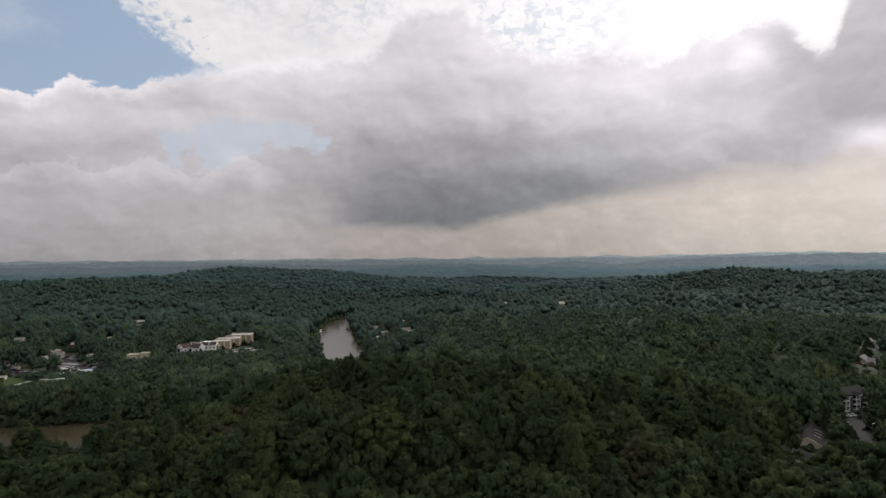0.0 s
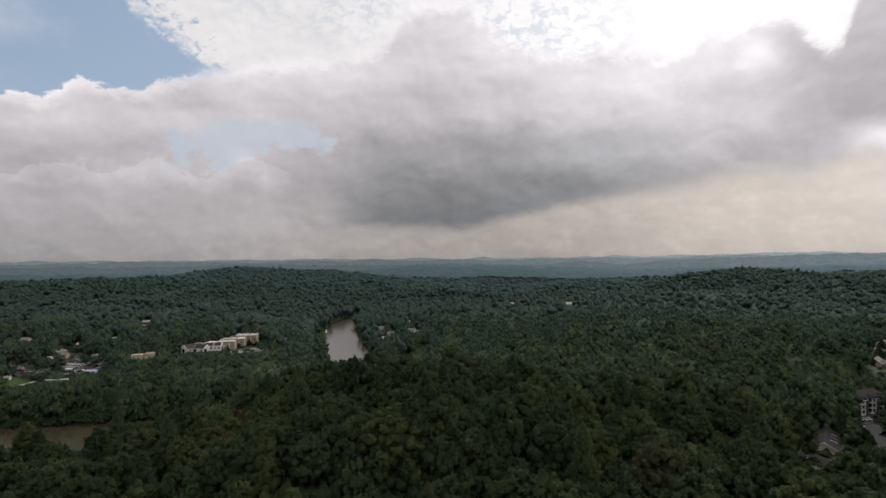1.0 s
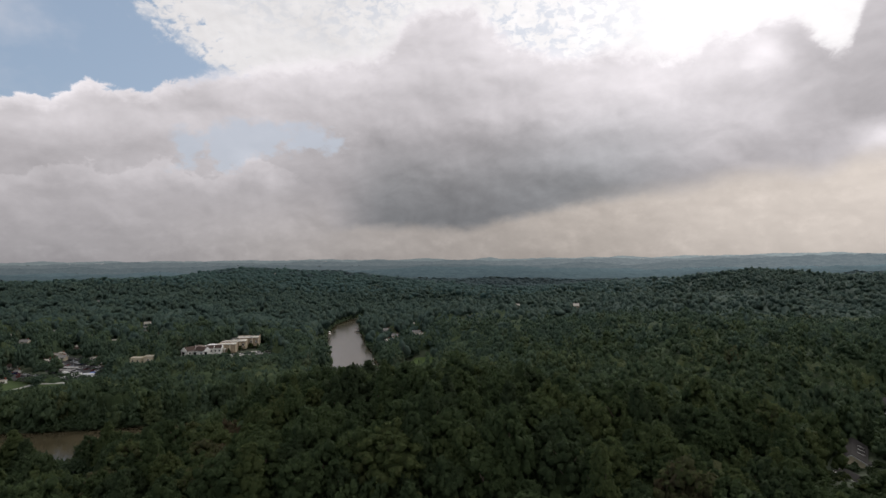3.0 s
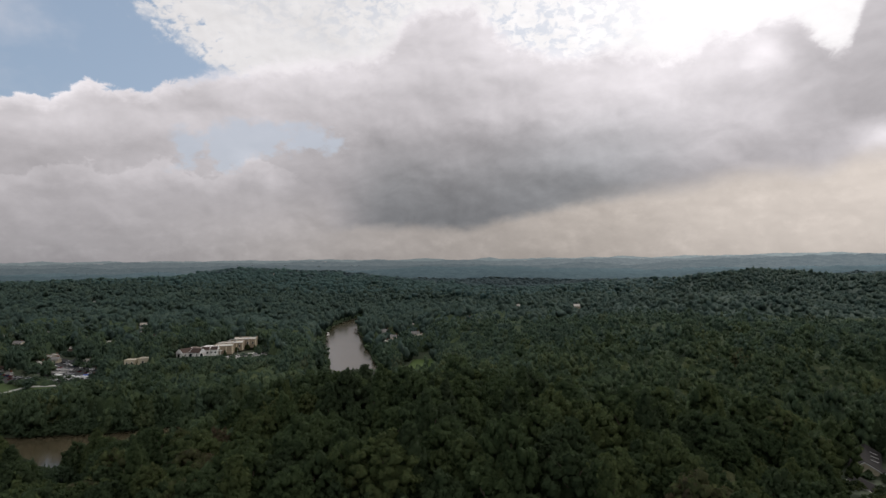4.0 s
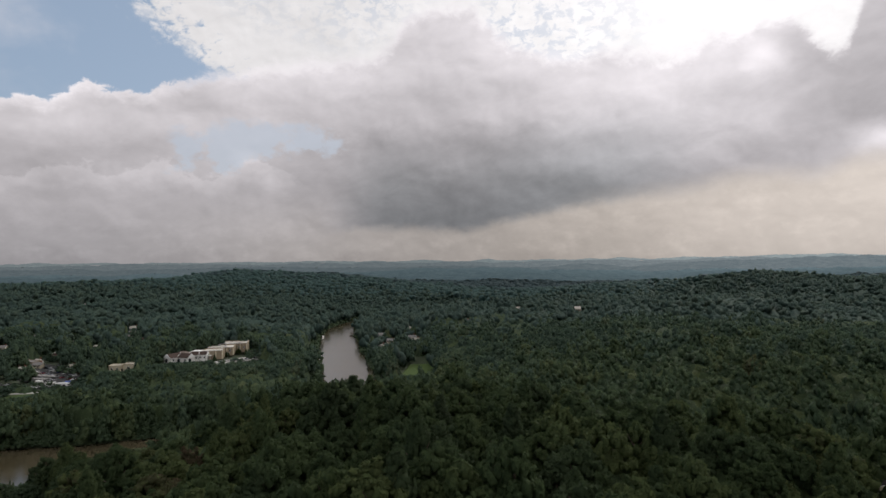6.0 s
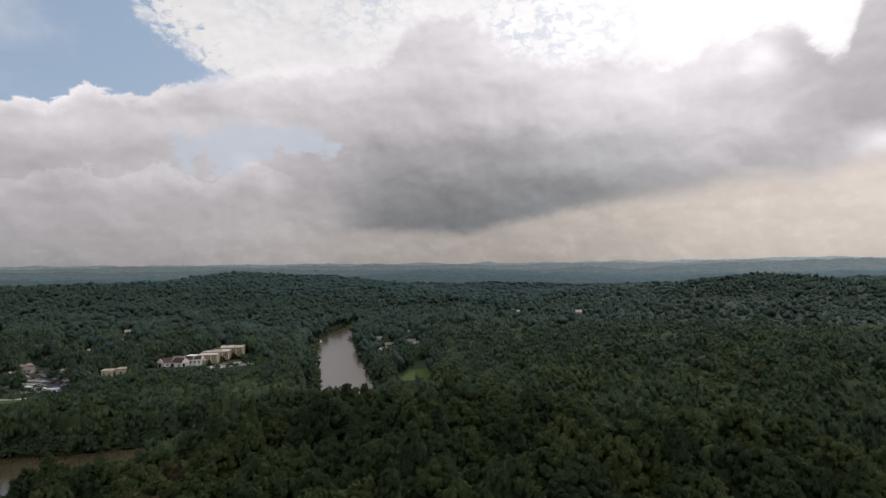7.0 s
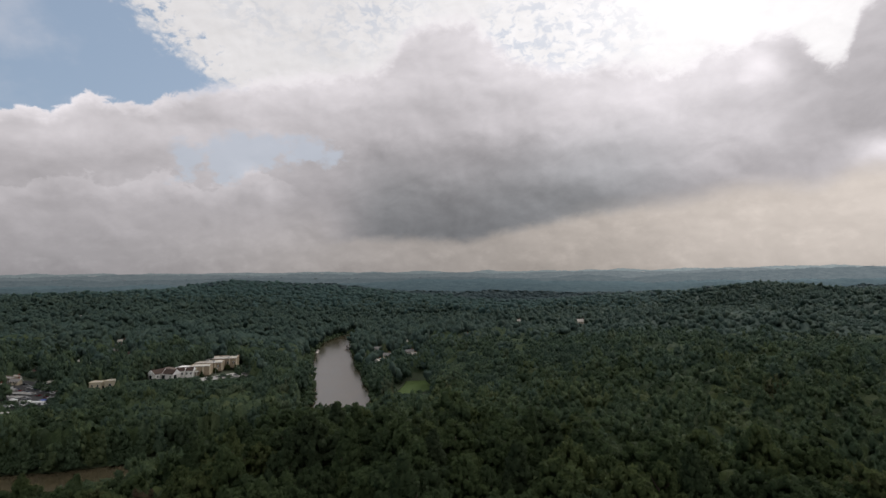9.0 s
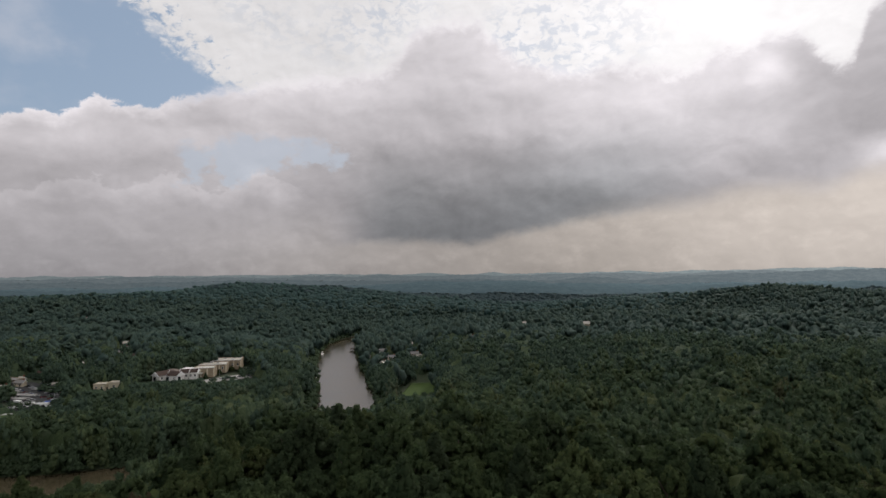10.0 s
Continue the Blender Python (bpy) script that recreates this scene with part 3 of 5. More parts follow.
def crown(rand, ball_mesh, clumps, sprays, spray_size, narrow=False, puff=0.15):
    """A crown 1 wide and about 1 high (its middle at the origin): a heap of small rounded clumps with loose sprays of leaves."""
    bv, bf = ball_mesh
    k = np.arange(clumps) + 0.5
    ang = k * 2.39996 + rand.uniform(0, 6)
    lift = 1 - 1.55 * k / clumps
    if narrow:
        hs = 0.5 - k / clumps
        wide = 0.27 * (0.55 - hs) / 1.0 + 0.02
        cen = np.stack([wide * np.cos(ang), wide * np.sin(ang), hs], -1)
        cen += 0.025 * rand.normal(size=cen.shape)
        rad = 0.07 + 0.10 * (0.5 - hs) * rand.uniform(0.8, 1.2, clumps)
        core, core_r = np.array([(0, 0, -0.22), (0, 0, 0.08)]), np.array([0.24, 0.17])
    else:
        flat = np.sqrt(np.clip(1 - lift ** 2, 0, 1))
        sway = 1 + 0.16 * np.cos(3 * ang + rand.uniform(0, 6)) * flat
        sway = sway * (1 - 0.28 * lift)
        cen = np.stack([0.38 * flat * np.cos(ang) * sway, 0.38 * flat * np.sin(ang) * sway, 0.40 * lift - 0.05], -1)
        cen += rand.normal(size=cen.shape) * np.array([0.035, 0.035, 0.045])
        rad = puff * rand.uniform(0.6, 1.3, clumps) * (1 - 0.2 * lift)
        core, core_r = np.array([(0, 0, -0.10)]), np.array([0.34])
    cen, rad = np.concatenate([cen, core]), np.concatenate([rad, core_r])
    n = len(cen)
    wob = 1 + rand.uniform(-0.22, 0.22, (n, len(bv), 1))
    spin, _ = np.linalg.qr(rand.normal(size=(n, 3, 3)))
    spin *= np.sign(np.linalg.det(spin))[:, None, None]
    ball_ = np.einsum("nij,vj->nvi", spin, bv) * np.array([1.0, 1.0, 0.9])
    vs = [(cen[:, None, :] + ball_ * wob * rad[:, None, None]).reshape(-1, 3)]
    fs = [(bf[None] + (np.arange(n) * len(bv))[:, None, None]).reshape(-1, 3)]
    count = n * len(bv)
    if sprays:
        pick = rand.integers(0, clumps, sprays)
        d = rand.normal(size=(sprays, 3))
        d[:, 2] = np.abs(d[:, 2]) * 0.8 + 0.2 * d[:, 2]
        d += 1.2 * cen[pick] / 0.4
        d /= np.linalg.norm(d, axis=1, keepdims=True)
        p = cen[pick] + d * (rad[pick] * rand.uniform(0.80, 1.18, sprays))[:, None]
        d2 = d + 0.50 * rand.normal(size=(sprays, 3))
        t1 = np.cross(d2, rand.normal(size=(sprays, 3)))
        t1 /= np.linalg.norm(t1, axis=1, keepdims=True)
        t2 = np.cross(d2, t1)
        t2 /= np.linalg.norm(t2, axis=1, keepdims=True)
        q = (spray_size * rand.uniform(0.55, 1.35, sprays))[:, None]
        vs.append(np.stack([p - t1 * q, p + t1 * q - t2 * q * 0.4, p + t2 * q * 1.3], 1).reshape(-1, 3))
        fs.append(count + np.arange(sprays * 3).reshape(-1, 3))
    return np.concatenate(vs), np.concatenate(fs)


def grove(name, xs, ys, width, height, variants, mat, label, rounded=False):
    """Many trees too far off to count, joined into one mesh."""
    zs = land(xs, ys)
    vs, fs, count = [], [], 0
    which = rng.integers(0, len(variants), len(xs))
    turn = rng.uniform(0, 2 * np.pi, len(xs))
    for k, (bv, bf) in enumerate(variants):
        sel = which == k
        n = int(sel.sum())
        if not n:
            continue
        c, s = np.cos(turn[sel])[:, None], np.sin(turn[sel])[:, None]
        w, hgt = width[sel][:, None], height[sel][:, None]
        x = xs[sel][:, None] + w * (bv[:, 0] * c - bv[:, 1] * s)
        y = ys[sel][:, None] + w * (bv[:, 0] * s + bv[:, 1] * c)
        low = by_the_edge(xs[sel], ys[sel])[:, None] | (rng.random((n, 1)) < 0.2)
        deep = np.where(low, hgt * 0.96, np.clip(w * rng.uniform(0.95, 1.7, (n, 1)), hgt * 0.45, hgt * 0.82))
        z = zs[sel][:, None] + hgt - deep * 0.5 + deep * bv[:, 2]
        vs.append(np.stack([x, y, z], -1).reshape(-1, 3))
        fs.append((bf[None] + count + (np.arange(n) * len(bv))[:, None, None]).reshape(-1, 3))
        count += n * len(bv)
    ob = new(name, mesh_from(name, np.concatenate(vs), np.concatenate(fs), [mat], rounded))
    return tagged(ob, label, "woods", kind="stuff")


def scatter(y0, y1, gap, side=0.84, margin=50.0):
    """Points of a jittered grid in the band y0 to y1 of the valley, off the river and open ground."""
    ys = np.arange(y0, y1, gap)
    half = y1 * side + margin
    xs = np.arange(-half, half, gap)
    px, py = np.meshgrid(xs, ys)
    px = px + (np.arange(len(ys)) % 2)[:, None] * gap * 0.5
    px, py = (q.ravel() + rng.uniform(-0.44, 0.44, q.size) * gap for q in (px, py))
    ok = (np.abs(px) < py * side + margin) & (river_gap(px, py) > 0.8) & ~open_ground(px, py)
    return px[ok], py[ok]


r1 = np.random.default_rng(21)
near_kinds = [crown(r1, KNOT, 84, 1400, 0.030, k in (2, 6), 0.088) for k in range(8)]
mid_kinds = [crown(r1, KNOT, 46, 380, 0.040, k == 4, 0.105) for k in range(9)]
wood_kinds = [crown(r1, KNOT, 13, 90, 0.056, k == 4, 0.15) for k in range(9)]
slope_kinds = [crown(r1, BALL1, 1, 8, 0.08, False, 0.30) for k in range(9)]


def dome(rand):
    """A crown far off: one uneven dome."""
    bv, bf = BALL1
    vs = bv * (1 + rand.uniform(-0.26, 0.16, (len(bv), 1))) * np.array([0.53, 0.53, 1.0])
    vs[:, 2] = 0.16 + vs[:, 2] * np.where(vs[:, 2] > 0, 0.31, 0.60)
    return vs, bf


far_kinds = [dome(r1) for k in range(9)]


def sizes(n, w0, w1, h0, h1):
    w = w0 + (w1 - w0) * rng.random(n) ** 1.3
    h = h0 + (h1 - h0) * np.clip(0.45 * (w - w0) / (w1 - w0) + 0.55 * rng.random(n), 0, 1)
    return w, np.where(rng.random(n) < 0.07, h * 1.16, h)


def capped(xs, ys, width, height):
    """Keep only trees that stay under the glades' ceilings."""
    room = ceiling_for(xs, ys) - land(xs, ys)
    height = height + 3.5 * lattice(xs, ys, 36, 51)
    height = np.minimum(height, np.maximum(room, rng.uniform(2.0, 4.0, len(xs))))
    width = np.minimum(width, height * 0.9 + 3.0)
    ok = room > -6
    return xs[ok], ys[ok], width[ok], height[ok]


def stand(name, bands, kinds, size, mat, label, bend=0):
    """A stretch of woods: bands of (from, to, gap, blend): near the ends of a band the trees thin out into the next one."""
    px, py = scatter(bands[0], bands[1] + (200 if bend else 0), bands[2])
    at = py - bend * smooth(px, 250, 650)
    keep = rng.random(len(px)) < np.clip((at - bands[0]) / bands[3], 0, 1) * np.clip((bands[1] - at) / bands[4], 0, 1)
    px, py, w, hgt = capped(px[keep], py[keep], *sizes(int(keep.sum()), *size))
    return grove(name, px, py, w, hgt, kinds, mat, label, bands[0] > 500)


px, py = scatter(132, 330, 9.2)
px, py, w, hgt = capped(px, py, *sizes(len(px), 8.0, 20.0, 15, 31))
near_pick = (py > 165) & (py < 262) & (np.abs(px - 5) < 125)
order = np.argsort(np.where(near_pick, np.hypot(px * 0.75, py), 1e9))[:300]
near_trees = np.stack([px[order], py[order], w[order], hgt[order]], -1)
near_trees = np.concatenate([near_trees[:261], [(341, 463, 6, 7), (354, 490, 10, 12), (363, 497, 10, 11), (317, 446, 8, 8), (357, 480, 8, 9), (389, 531, 10, 11), (397, 541, 9, 11), (387, 507, 9, 10), (368, 506, 8, 8), (-179, 315, 19, 22), (-190, 318, 16, 19), (-171, 312, 15, 20), (-222, 307, 23, 21), (-212, 302, 21, 18), (-204, 297, 15, 14), (-160, 322, 14, 19), (233, 345.8, 7.5, 12.5), (227, 349.7, 9.5, 14), (222, 334, 8, 13), (227, 303, 12, 16), (234, 312, 12, 17), (241, 322, 11, 15), (223, 292, 10, 14), (201, 305, 10, 12), (204, 296, 8, 8), (197, 294, 7, 8), (206, 303, 8, 9), (198, 281, 8, 8), (213, 316, 8, 12), (252, 333, 10, 14), (262, 341, 10, 15), (-249, 640, 5, 6), (-243, 641, 6, 7), (-233, 643, 5, 6), (-243, 661, 5, 6), (-229, 664, 6, 7), (-222, 667, 5, 6), (-247, 617, 5, 5), (-236, 619, 5, 6)]])
rest = np.ones(len(px), bool)
rest[order] = False
rest &= rng.random(len(px)) < np.clip((330 - py) / 60, 0, 1)
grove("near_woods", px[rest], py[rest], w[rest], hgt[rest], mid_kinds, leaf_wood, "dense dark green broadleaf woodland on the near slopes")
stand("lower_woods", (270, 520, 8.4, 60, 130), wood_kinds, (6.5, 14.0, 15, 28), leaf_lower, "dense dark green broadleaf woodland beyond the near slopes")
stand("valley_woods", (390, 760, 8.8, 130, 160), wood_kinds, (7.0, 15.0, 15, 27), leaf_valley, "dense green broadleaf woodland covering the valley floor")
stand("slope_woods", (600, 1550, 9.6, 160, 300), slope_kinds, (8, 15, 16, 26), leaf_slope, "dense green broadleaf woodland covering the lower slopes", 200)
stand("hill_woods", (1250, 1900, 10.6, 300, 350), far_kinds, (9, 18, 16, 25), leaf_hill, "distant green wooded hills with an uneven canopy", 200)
stand("far_woods", (1550, 2340, 14.5, 350, 60), far_kinds, (14, 26, 17, 24), leaf_haze_blue, "hazy blue-green woods far up the valley")
px, py = scatter(-60, 132, 9.4, 0.0, 125)
w, hgt = sizes(len(px), 8.5, 16, 16, 26)
grove("ridge_woods", px, py, w, hgt, wood_kinds, leaf_wood, "dense green broadleaf woodland on the ridge below")
px, py = scatter(-300, 132, 12.5, 0.3, 300)
out = (np.abs(px) > 125) | (py < -60)
px, py = px[out], py[out]
w, hgt = sizes(len(px), 11, 17, 17, 25)
grove("outer_woods", px, py, w, hgt, far_kinds, leaf_wood, "dense green broadleaf woodland behind the ridge")

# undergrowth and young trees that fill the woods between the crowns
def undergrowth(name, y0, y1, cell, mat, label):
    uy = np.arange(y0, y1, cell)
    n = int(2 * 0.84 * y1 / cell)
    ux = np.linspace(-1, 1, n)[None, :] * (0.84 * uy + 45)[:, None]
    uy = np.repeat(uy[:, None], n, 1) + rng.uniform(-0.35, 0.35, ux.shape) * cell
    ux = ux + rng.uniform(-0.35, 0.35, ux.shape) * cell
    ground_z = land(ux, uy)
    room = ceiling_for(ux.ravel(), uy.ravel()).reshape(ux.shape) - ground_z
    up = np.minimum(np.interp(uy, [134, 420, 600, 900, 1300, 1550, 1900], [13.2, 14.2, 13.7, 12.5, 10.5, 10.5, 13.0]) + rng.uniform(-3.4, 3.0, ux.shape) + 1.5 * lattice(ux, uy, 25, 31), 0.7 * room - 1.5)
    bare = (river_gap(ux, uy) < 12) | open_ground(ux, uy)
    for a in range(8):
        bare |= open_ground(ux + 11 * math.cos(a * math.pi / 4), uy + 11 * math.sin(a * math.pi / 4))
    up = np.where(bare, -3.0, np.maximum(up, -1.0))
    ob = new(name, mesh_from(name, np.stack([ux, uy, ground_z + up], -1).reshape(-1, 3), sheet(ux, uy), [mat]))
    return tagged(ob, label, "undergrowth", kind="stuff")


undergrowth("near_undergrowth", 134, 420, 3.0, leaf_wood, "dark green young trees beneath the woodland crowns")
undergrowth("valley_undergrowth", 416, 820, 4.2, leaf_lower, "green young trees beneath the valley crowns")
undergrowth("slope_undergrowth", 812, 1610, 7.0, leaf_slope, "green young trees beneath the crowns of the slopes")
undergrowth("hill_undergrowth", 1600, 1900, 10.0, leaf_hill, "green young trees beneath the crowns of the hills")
undergrowth("far_undergrowth", 1890, 2350, 14.0, leaf_haze_blue, "hazy blue-green young trees far up the valley")

sx_, sy_ = np.meshgrid(np.arange(-430, -20, 3.4), np.arange(300, 1120, 3.4))
sx_, sy_ = (q.ravel() + rng.uniform(-1.4, 1.4, q.size) for q in (sx_, sy_))
gap_ = river_gap(sx_, sy_)
ok = (gap_ > -1.5) & (gap_ < np.where(sy_ < 450, 17, 8.5)) & (rng.random(len(sx_)) < 0.8)
bend_ = ok & (sy_ < 450)
ok &= ~bend_
grove("bend_shrubs", sx_[bend_], sy_[bend_], rng.uniform(4, 8, int(bend_.sum())), rng.uniform(4, 10, int(bend_.sum())), wood_kinds, leaf_lower, "green shrubs and young trees hanging over the river bend")
grove("bank_shrubs", sx_[ok], sy_[ok], rng.uniform(3.5, 7.5, int(ok.sum())), rng.uniform(3.0, 8.0, int(ok.sum())), slope_kinds, leaf_lower, "green shrubs crowding the river banks")


# canopy of the last ridges before the horizon, its haze given off as glow
def ridge_canopy(name, y0, gaps, mat, label):
    fy = y0 + np.cumsum(gaps)
    fx = np.linspace(-0.92, 0.92, 420)[None, :] * fy[:, None]
    fy = np.repeat(fy[:, None], 420, 1) + rng.uniform(-5, 5, fx.shape)
    fx = fx + rng.uniform(-5, 5, fx.shape)
    fz = land(fx, fy) + 15 + rng.uniform(0, 7, fx.shape) + 3 * lattice(fx, fy, 60, 12)
    ob = new(name, mesh_from(name, np.stack([fx, fy, fz], -1).reshape(-1, 3), sheet(fx, fy), [mat]))
    return tagged(ob, label, "backdrop", kind="structure")


ridge_canopy("backdrop_1", 2300, np.linspace(14.4, 20.8, 44), leaf_far_glow, "hazy blue-green wooded ridges before the horizon")
ridge_canopy("backdrop_2", 3040, np.linspace(15, 20, 38), leaf_last_glow, "blue wooded ridges beneath the horizon")
ridge_canopy("backdrop_3", 3680, np.linspace(17, 23, 34), leaf_haze_glow, "pale blue wooded ridges beneath the horizon")
ridge_canopy("backdrop_4", 4340, np.linspace(20, 24, 25), leaf_end_glow, "pale hazy line of woods on the horizon")


# ---------------------------------------------------------------- single trees near the camera's way
def trunk_mesh(rand):
    """A tapered trunk with limbs, 1 high."""
    vs, fs, count = [], [], 0

    def tube(a, b, ra, rb, n=7):
        nonlocal count
        a, b = np.array(a, float), np.array(b, float)
        d = (b - a) / np.linalg.norm(b - a)
        e = np.cross(d, (0.3, 0.9, 0.1))
        e /= np.linalg.norm(e)
        q = np.cross(d, e)
        t = np.arange(n) * 2 * np.pi / n
        ring = np.cos(t)[:, None] * e + np.sin(t)[:, None] * q
        vs.append(np.concatenate([a + ring * ra, b + ring * rb]))
        i = np.arange(n)
        fs.append(np.stack([i, (i + 1) % n, (i + 1) % n + n, i + n], -1) + count)
        count += 2 * n
    bend = rand.normal(size=2) * 0.015
    tube((0, 0, -0.04), (*bend, 0.4), 0.022, 0.016)
    tube((*bend, 0.4), (*(bend * 2), 0.85), 0.016, 0.004)
    for k in range(6):
        a = k * 2.4 + rand.uniform(0, 1)
        hz = 0.36 + 0.07 * k
        r = 0.2 - 0.018 * k
        tube((*(bend * hz * 2), hz), (math.cos(a) * r, math.sin(a) * r, hz + 0.16), 0.009, 0.003, 5)
    return mesh_from("trunk", np.concatenate(vs), np.concatenate(fs), [bark], True)


crown_data = [mesh_from("crown", *kind, [leaf_near]) for kind in near_kinds]
trunk_data = [trunk_mesh(r1) for _ in range(4)]
near_z = land(near_trees[:, 0], near_trees[:, 1])
near_edge = by_the_edge(near_trees[:, 0], near_trees[:, 1])
for i, ((x, y, wide, tall), z, edge) in enumerate(zip(near_trees, near_z, near_edge)):
    kind = int(rng.integers(0, len(crown_data)))
    slim = kind in (2, 6)
    deep = tall * 0.95 if edge else min(tall * 0.85, max(tall * 0.45, wide * rng.uniform(0.95, 1.7)))
    tree = new("tree")
    tree.matrix_world = pose(x, y, z, 0, 0, rng.uniform(0, 360))
    tagged(tree, "slender tree with a pointed dark green crown in woodland" if slim else "broadleaf tree with a full dark green crown in woodland", "tree", "woodland trees")
    tr = new("trunk", trunk_data[i % 4])
    tr.parent, tr.scale = tree, (tall, tall, tall * 0.95)
    cr = new("crown", crown_data[kind])
    cr.parent, cr.location, cr.scale = tree, (0, 0, tall - deep * 0.5), (wide, wide, deep)


# ---------------------------------------------------------------- buildings, roads and vehicles
def part(name, bm, mat, parent, label=""):
    """One bmesh as one mesh object under a thing or a part."""
    me = bpy.data.meshes.new(name)
    bmesh.ops.recalc_face_normals(bm, faces=bm.faces)
    bm.to_mesh(me)
    bm.free()
    me.materials.append(mat)
    ob = new(name, me)
    ob.parent = parent
    return tagged(ob, label)


def box(bm, cx_, cy_, cz_, sx, sy, sz, turn=0.0, tilt=0.0):
    m = pose(cx_, cy_, cz_, 0, tilt, turn) @ Matrix.Diagonal((sx, sy, sz, 1))
    bmesh.ops.create_cube(bm, size=1.0, matrix=m)
    return bm


def boxes(*specs):
    bm = bmesh.new()
    for sp in specs:
        box(bm, *sp)
    return bm


def extrude_outline(bm, pts, x0, x1):
    """A prism along x with the outline pts (y, z)."""
    a = [bm.verts.new((x0, p, q)) for p, q in pts]
    b = [bm.verts.new((x1, p, q)) for p, q in pts]
    bm.faces.new(a[::-1])
    bm.faces.new(b)
    n = len(pts)
    for i in range(n):
        bm.faces.new((a[i], a[(i + 1) % n], b[(i + 1) % n], b[i]))
    return bm


def thing(name, x, y, z, turn, label, category, group=""):
    e = new(name)
    e.matrix_world = pose(x, y, z, 0, 0, turn)
    return tagged(e, label, category, group)


wall_cream = mottled("cream_render", (0.56, 0.49, 0.36), (0.62, 0.55, 0.42), 0.8, 0.85)
wall_tan = mottled("tan_render", (0.27, 0.215, 0.15), (0.32, 0.26, 0.185), 0.8, 0.85)
wall_white = mottled("white_paint", (0.66, 0.64, 0.61), (0.74, 0.72, 0.70), 1.0, 0.7)
wall_grey = mottled("grey_siding", (0.085, 0.085, 0.082), (0.11, 0.11, 0.105), 1.2, 0.75)
brick_red = mottled("red_brick", (0.22, 0.085, 0.06), (0.30, 0.12, 0.085), 2.5, 0.9)
roof_dark = mottled("dark_shingles", (0.022, 0.020, 0.020), (0.036, 0.033, 0.032), 1.5, 0.9)
roof_brown = mottled("brown_shingles", (0.055, 0.038, 0.032), (0.085, 0.060, 0.050), 1.5, 0.9)
roof_hip = mottled("weathered_shingles", (0.13, 0.105, 0.09), (0.18, 0.15, 0.13), 1.5, 0.9)
roof_grey = mottled("grey_shingles", (0.20, 0.19, 0.18), (0.27, 0.26, 0.25), 1.5, 0.9)
roof_pale = mottled("pale_membrane", (0.46, 0.42, 0.36), (0.54, 0.50, 0.44), 0.7, 0.7)
trim_white = mottled("white_trim", (0.76, 0.75, 0.73), (0.82, 0.81, 0.80), 2.0, 0.6, grime=0.15)
asphalt = mottled("asphalt", (0.040, 0.041, 0.041), (0.062, 0.062, 0.062), 1.0, 0.9)
concrete = mottled("concrete", (0.36, 0.35, 0.33), (0.44, 0.43, 0.41), 1.0, 0.85)
red_soil = mottled("red_soil", (0.20, 0.10, 0.065), (0.26, 0.14, 0.09), 0.7, 0.95)
grass = mottled("mown_grass", (0.055, 0.092, 0.025), (0.078, 0.118, 0.034), 0.5, 0.9)
rough_grass = mottled("rough_grass", (0.040, 0.064, 0.024), (0.062, 0.092, 0.032), 0.4, 0.95)
timber = mottled("grey_timber", (0.24, 0.20, 0.16), (0.32, 0.28, 0.23), 2.0, 0.85)
wet_wood = mottled("wet_wood", (0.05, 0.04, 0.03), (0.08, 0.065, 0.05), 2.0, 0.6)
glass = mottled("dark_glass", (0.015, 0.018, 0.022), (0.025, 0.028, 0.032), 1.0, 0.12, grime=0.0)
rubber = mottled("rubber", (0.018, 0.018, 0.018), (0.03, 0.03, 0.03), 3.0, 0.9)
steel = mottled("dull_steel", (0.40, 0.41, 0.42), (0.48, 0.49, 0.50), 3.0, 0.4, 1.0)
blue_cloth = mottled("blue_tarpaulin", (0.03, 0.08, 0.34), (0.05, 0.11, 0.42), 2.0, 0.6)


def add_window(parent, x, y, z, wide, high, face, mat_frame=None):
    """A framed window proud of a wall; face: direction in degrees that it looks towards (0: +x)."""
    c, s_ = math.cos(radians(face)), math.sin(radians(face))
    f = part("window", boxes((x + c * 0.04, y + s_ * 0.04, z, 0.12, wide, high, face)), mat_frame or trim_white, parent)
    part("pane", boxes((x + c * 0.08, y + s_ * 0.08, z + high * 0.23, 0.10, wide - 0.22, high * 0.42, face),
                       (x + c * 0.08, y + s_ * 0.08, z - high * 0.23, 0.10, wide - 0.22, high * 0.42, face)), glass, f)
    return f


